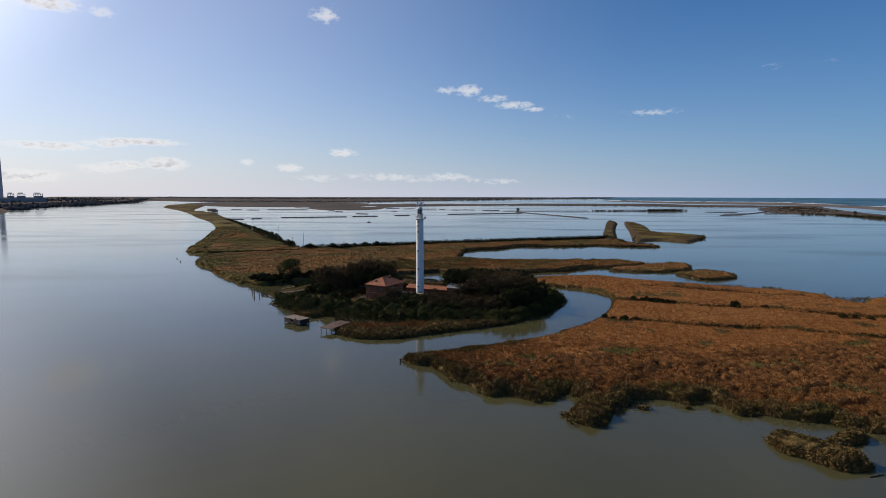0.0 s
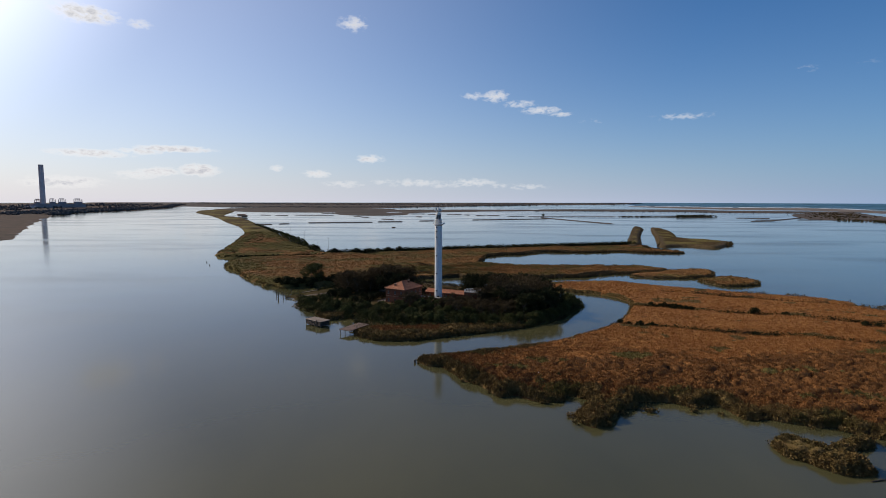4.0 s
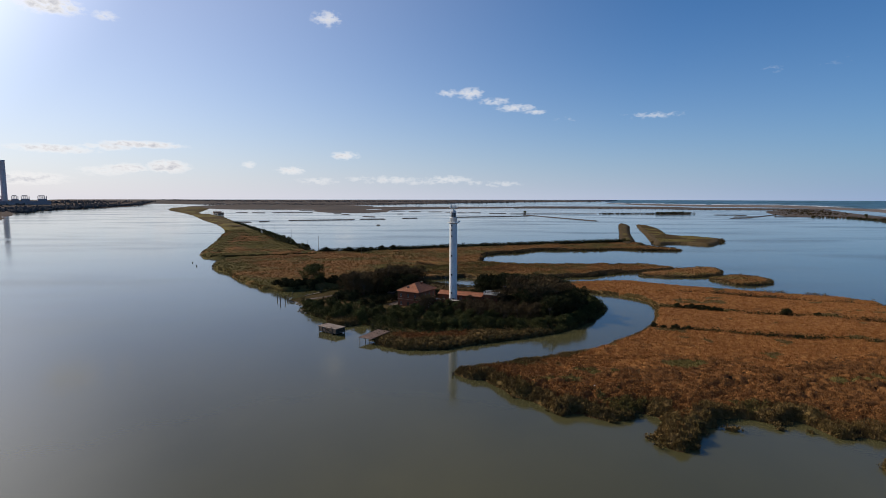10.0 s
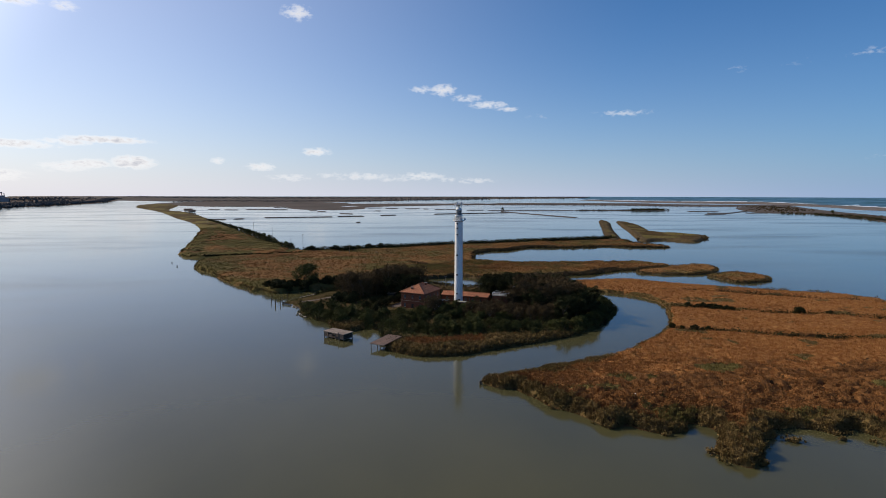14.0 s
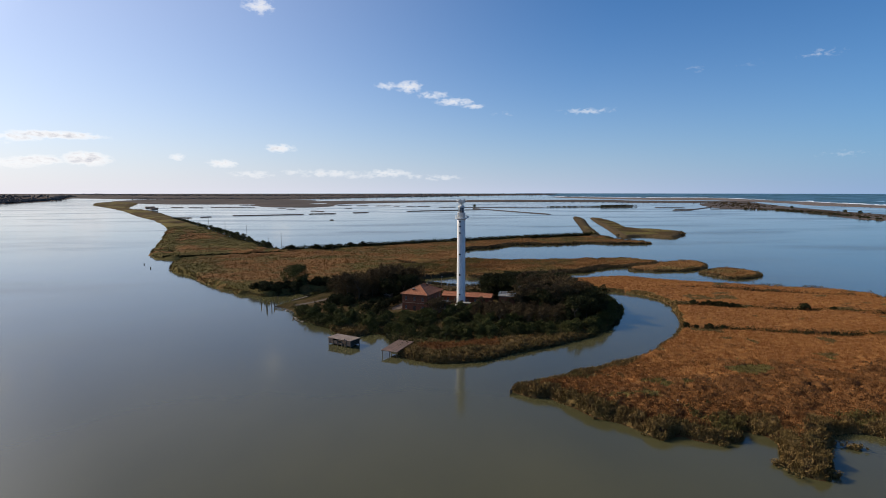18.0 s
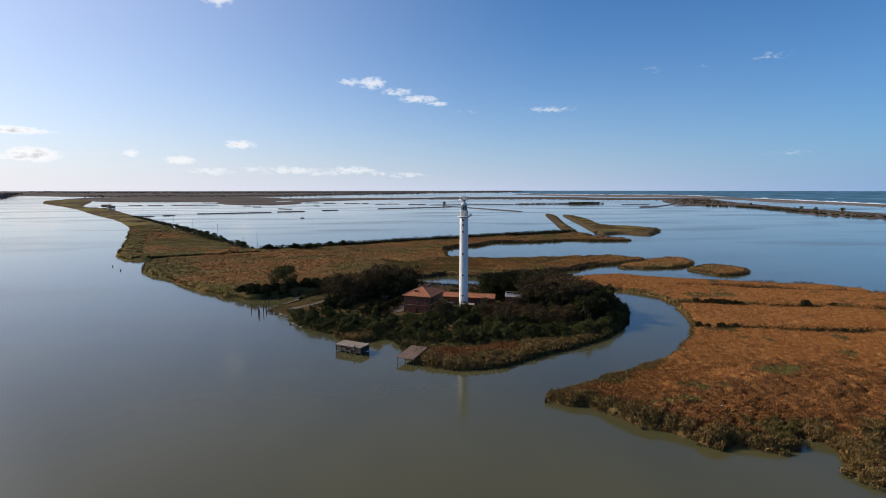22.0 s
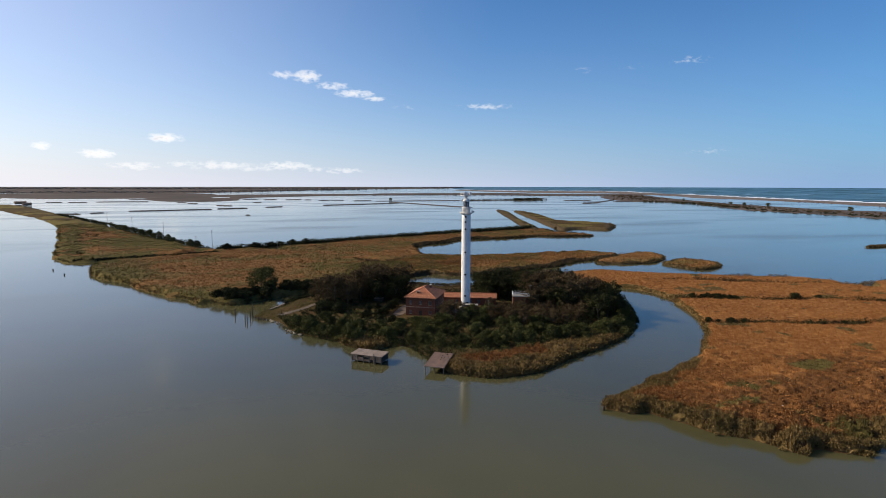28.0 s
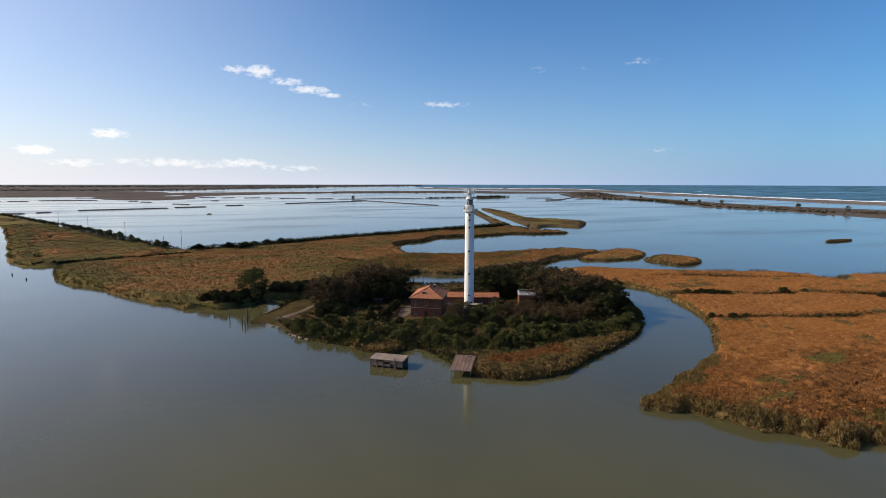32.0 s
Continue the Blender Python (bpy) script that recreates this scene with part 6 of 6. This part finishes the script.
# ---- waterside ----
def raft_hut():
    """A low boarded hut on piles with a flat sheet roof."""
    base = thing("fishing_hut", -62.8, 207.4, 0.0, -36, label="low boarded fishing hut on piles with a pale flat roof", category="hut")
    L, W, H = 9.2, 4.4, 2.2
    part("roof", soft_box(-0.35, -0.35, H - 0.02, L + 0.35, W + 0.35, H + 0.16), ROOF_SHEET, base, "pale weathered sheet roof")
    for k in range(7):
        part("roof_batten", soft_box(-0.3 + k * (L + 0.4) / 6, -0.33, H + 0.158, -0.22 + k * (L + 0.4) / 6, W + 0.33, H + 0.2, 0.01), ROOF_SHEET, base)
    part("deck", soft_box(0, 0, 0.35, L, W, 0.5), OLD_WOOD, base)
    for y, w in ((0.0, 1), (W, -1)):
        for k in range(6):
            x = k * L / 5
            part("pile", rod(bmesh.new(), (x, y, -1.2), (x, y, H), 0.14, sides=8), OLD_WOOD, base)
        for k in range(5):
            for j in range(3):
                z = 0.55 + 0.52 * j
                if (k + j) % 7 != 3:
                    part("board", soft_box(k * L / 5 + 0.16, y - 0.03 + 0.06 * w, z, (k + 1) * L / 5 - 0.16, y + 0.03 + 0.06 * w, z + 0.47, 0.01), BOARDS, base)
    for x in (0.0, L):
        for j in range(3):
            z = 0.55 + 0.52 * j
            part("board", soft_box(x - 0.03, 0.2, z, x + 0.03, W - 0.2, z + 0.47, 0.01), DARK_WOOD, base)
    part("corner_post", rod(bmesh.new(), (L * 0.78, -0.45, -1.0), (L * 0.78, -0.45, 2.9), 0.16, sides=8), OLD_WOOD, base, "tall mooring post at the hut's corner")


def net_platform():
    """A rusty sheet roof on posts at the reed edge."""
    base = thing("boat_shelter", -45.2, 192.6, 0.0, -31, label="open boat shelter with a rusty sheet roof on posts", category="shelter")
    L, W = 5.2, 10.6
    part("roof", slab_between([(-0.2, -0.2, 1.9), (L + 0.2, -0.2, 1.9), (L + 0.2, W, 2.35), (-0.2, W, 2.35)], 0.14), RUST_SHEET, base, "rusty sheet roof")
    for k in range(6):
        x = k * L / 5
        part("roof_rib", slab_between([(x - 0.05, -0.25, 1.97), (x + 0.05, -0.25, 1.97), (x + 0.05, W + 0.02, 2.42), (x - 0.05, W + 0.02, 2.42)], 0.08), RUST_SHEET, base)
    part("eave_board", soft_box(-0.3, -0.3, 1.68, L + 0.3, -0.2, 1.9, 0.02), ROOF_SHEET, base)
    for x in (0.1, L / 2, L - 0.1):
        for y in (0.1, W / 2, W - 0.2):
            part("post", rod(bmesh.new(), (x, y, -1.0), (x, y, 1.82 + 0.45 * y / W), 0.11, sides=8), OLD_WOOD, base)
    part("deck", soft_box(0, W * 0.45, 0.45, L, W, 0.58), OLD_WOOD, base)


raft_hut()
net_platform()


def pile(x, y, top, radius, label, group, lean=0.0):
    base = thing("mooring_pile", x, y, 0, 40 * x, label=label, category="pile", group=group)
    bm = rod(bmesh.new(), (0, 0, -1.6), (lean, lean * 0.6, top), radius, radius * 0.86, 9)
    bmesh.ops.bevel(bm, geom=[e for e in bm.edges if all(v.co.z > top - 0.05 for v in e.verts)], offset=0.03, segments=1, affect="EDGES")
    part("stake", bm, DARK_WOOD, base)
    part("band", lathe([(radius * 1.08, top * 0.55), (radius * 1.08, top * 0.55 + 0.12)], 9), DARK_WOOD, base)


for x, y, top in ((-99, 273, 2.8), (-95, 264.5, 2.6), (-94, 261.5, 2.3), (-93.2, 266.5, 2.9), (-92.6, 269, 2.6), (-93, 279, 2.6)):
    pile(x, y, top, 0.19, "dark wooden mooring pile standing in the river", "mooring piles", 0.12 * math.sin(x * 3))
for x, y in ((-88, 275.5), (-86, 278.5), (-83.5, 281.5), (-80.5, 286)):
    pile(x, y, 1.8, 0.16, "dark stake along the inlet's plank edge", "inlet stakes")
for k in range(9):
    pile(-92.0 + 0.55 * k, 266.0 - 0.5 * k, 0.95, 0.16, "short dark stake shoring up the bank", "bank stakes", 0.05 * math.sin(k))
for x, y, top in ((-209, 416, 0.9), (-197, 397, 0.9), (-43.5, 213.5, 1.2), (-13.1, 158.0, 1.0)):
    pile(x, y, top, 0.34, "lone dark pile standing in open water", "lone piles")


def plank_walk():
    base = thing("plank_walkway", -83.5, 282.0, 0.0, 58, label="narrow grey plank walkway along the inlet", category="walkway")
    for k in range(14):
        part("plank", soft_box(-5.6 + 0.8 * k, -0.55, 0.72, -4.86 + 0.8 * k, 0.55, 0.8, 0.01), OLD_WOOD, base)
    for y in (-0.4, 0.4):
        part("bearer", soft_box(-5.6, y - 0.06, 0.58, 5.6, y + 0.06, 0.715, 0.01), DARK_WOOD, base)
        for x in (-5.2, -1.8, 1.8, 5.2):
            part("post", rod(bmesh.new(), (x, y, -1.0), (x, y, 0.6), 0.09, sides=7), DARK_WOOD, base)


plank_walk()


def rock_model(seed):
    bm = bmesh.new()
    bmesh.ops.create_icosphere(bm, subdivisions=2, radius=0.5)
    for v in bm.verts:
        n = noise.noise(v.co * 2.2 + Vector((seed * 7.1, 0, 0)))
        v.co *= 1 + 0.55 * n
        v.co.z *= 0.7
    return tagged(part("rock", bm, ROCK), "pale angular riprap rock at the waterline", "rock", "riprap rocks")


ROCKS = [rock_model(s) for s in range(4)]
for k, (x, y) in enumerate(line_places([(-88, 262.5), (-85, 259.5), (-83, 256)], 0.5, 0.45, 88) + line_places([(-80.5, 246), (-78.5, 242), (-75.5, 237.5)], 0.55, 0.5, 89)):
    s = 0.35 + 0.6 * ((k * 37) % 11) / 11
    copy_thing(ROCKS[k % 4], pose(x, y, 0.12 + 0.1 * s, 0, 0, k * 71)).scale = (s * 1.2, s, s)
for r in ROCKS:
    bpy.data.objects.remove(r)


def pole(x, y, z, height, arms, label, group=""):
    base = thing("utility_pole", x, y, z, 35, label=label, category="pole", group=group)
    part("pole", rod(bmesh.new(), (0, 0, -0.5), (0, 0, height), 0.17, 0.11, 8), OLD_WOOD, base)
    for k in range(arms):
        part("crossarm", soft_box(-0.8, -0.06, height - 0.5 - 0.7 * k, 0.8, 0.06, height - 0.36 - 0.7 * k, 0.02), STEEL, base)


for x, y, h in ((-135, 514, 13), (-188, 609, 14), (-237, 705, 14), (-148, 523, 8), (-290, 812, 14)):
    pole(x, y, 0.8, h, 2, "slim wooden utility pole on the lagoon shore", "shore poles")
pole(-85, 454, 0.5, 10, 2, "wooden utility pole standing in the reeds")
pole(-15, 302, 0.5, 6.5, 1, "thin lamp pole beside the back channel")
pole(11.5, 246, 0.7, 10.5, 1, "thin pole among the yard trees")
pole(-8, 241, 0.7, 6.5, 0, "thin bare pole in the lighthouse yard")


def driftwood(x, y, turn):
    base = thing("driftwood", x, y, 0.05, turn, label="dark bare branch stranded in the shallows", category="driftwood")
    part("log", rod(bmesh.new(), (-1.7, 0, 0.0), (1.8, 0.2, 0.12), 0.14, 0.09, 7), DARK_WOOD, base)
    for x1, y1, z1 in ((0.9, 0.7, 0.75), (0.2, -0.4, 0.55), (1.5, -0.3, 0.6)):
        part("twig", rod(bmesh.new(), (x1 - 0.7, 0.05, 0.05), (x1, y1, z1), 0.06, 0.025, 5), DARK_WOOD, base)


driftwood(78.2, 92.0, 12)


def stranded_board(x, y, turn):
    base = thing("stranded_board", x, y, 1.75, turn, label="pale weathered boards lying on the reeds", category="board")
    part("board", soft_box(-0.7, -0.25, 0.0, 0.7, 0.05, 0.08, 0.015), STRANDED, base)
    part("board", soft_box(-0.45, 0.09, 0.02, 0.6, 0.32, 0.09, 0.015), STRANDED, base)
    part("prop", rod(bmesh.new(), (0, 0, -1.4), (0, 0, 0.0), 0.06, sides=6), OLD_WOOD, base)


stranded_board(24.0, 145.6, 35)


def stair_rail():
    base = thing("stair_rail", -22.6, 246.2, 0.75, -48, label="white sloping handrail by the house", category="handrail")
    part("rail", rod(bmesh.new(), (0, 0, 3.2), (5.2, 0, 0.7), 0.08, sides=6), WHITE_METAL, base)
    for x, z in ((0.0, 3.2), (1.8, 2.35), (3.5, 1.5), (5.2, 0.7)):
        part("post", rod(bmesh.new(), (x, 0, -0.2), (x, 0, z), 0.05, sides=6), WHITE_METAL, base)


stair_rail()


def lean_to(x, y, turn, label):
    base = thing("garden_shed", x, y, 0.6, turn, label=label, category="shed")
    part("body", soft_box(0, 0, 0, 3.4, 2.2, 1.5), DARK_WOOD, base)
    part("roof", slab_between([(-0.3, -0.3, 1.6), (3.7, -0.3, 1.6), (3.7, 2.5, 2.0), (-0.3, 2.5, 2.0)], 0.1), ROOF_SHEET, base, "pale sheet roof")


lean_to(-44.5, 279, -30, "small dark garden shed with a pale sheet roof")


def distant_hut(x, y, turn, L, label):
    base = thing("hut", x, y, 1.2, turn, label=label, category="hut", group="peninsula huts")
    part("body", soft_box(0, 0, -0.3, L, L * 0.5, 4.2, 0.1), PLASTER, base)
    part("roof", slab_between([(-1, -1, 4.2), (L + 1, -1, 4.2), (L + 1, L * 0.25, 6.6), (-1, L * 0.25, 6.6)], 0.3), RUST_SHEET, base)
    part("roof", slab_between([(L + 1, L * 0.5 + 1, 4.2), (-1, L * 0.5 + 1, 4.2), (-1, L * 0.25, 6.6), (L + 1, L * 0.25, 6.6)], 0.3), RUST_SHEET, base)


distant_hut(-640, 1480, 40, 16, "small distant hut on the peninsula")
distant_hut(-700, 1590, 30, 22, "pale distant hut on the peninsula")


# ---- power station across the river ----
def power_station():
    base = thing("power_station", -2350, 2844, 1.5, 39, label="distant power station with one very tall concrete chimney", category="power station")
    part("chimney", lathe([(13.2, -2), (12.9, 60), (12.5, 160), (12.0, 236), (12.4, 237), (12.4, 241)], 24), HAZED_CONCRETE, base, "very tall tapering concrete chimney")
    for x0, x1, top in ((-40, -4, 50), (27, 58, 52), (68, 106, 52), (140, 182, 52)):
        block = part("boiler_house", soft_box(x0, 10, -2, x1, 60, top - 14, 1.0), HAZED_STEEL, base)
        w = x1 - x0
        bm = bmesh.new()
        for k in range(5):
            for y in (14, 54):
                rod(bm, (x0 + 2 + k * (w - 4) / 4, y, top - 15), (x0 + 2 + k * (w - 4) / 4, y, top), 1.0, sides=5)
        box(bm, x0 + 1, 12, top - 6, x1 - 1, 56, top - 4.5)
        part("steel_frame", bm, HAZED_STEEL, block)
        part("roof_plant", soft_box(x0 + w * 0.12, 16, top - 1, x1 - w * 0.25, 50, top + 4, 0.5), HAZED_STEEL, block)
    part("turbine_hall", soft_box(-60, -30, -2, 196, 8, 26, 1.0), HAZED_STEEL, base)
    part("pump_house", soft_box(-80, -70, -2, -30, -45, 12, 0.5), HAZED_CONCRETE, base)


power_station()
for models in MODELS.values():
    for model in models:
        for ob in (*model.children_recursive, model):
            bpy.data.objects.remove(ob)
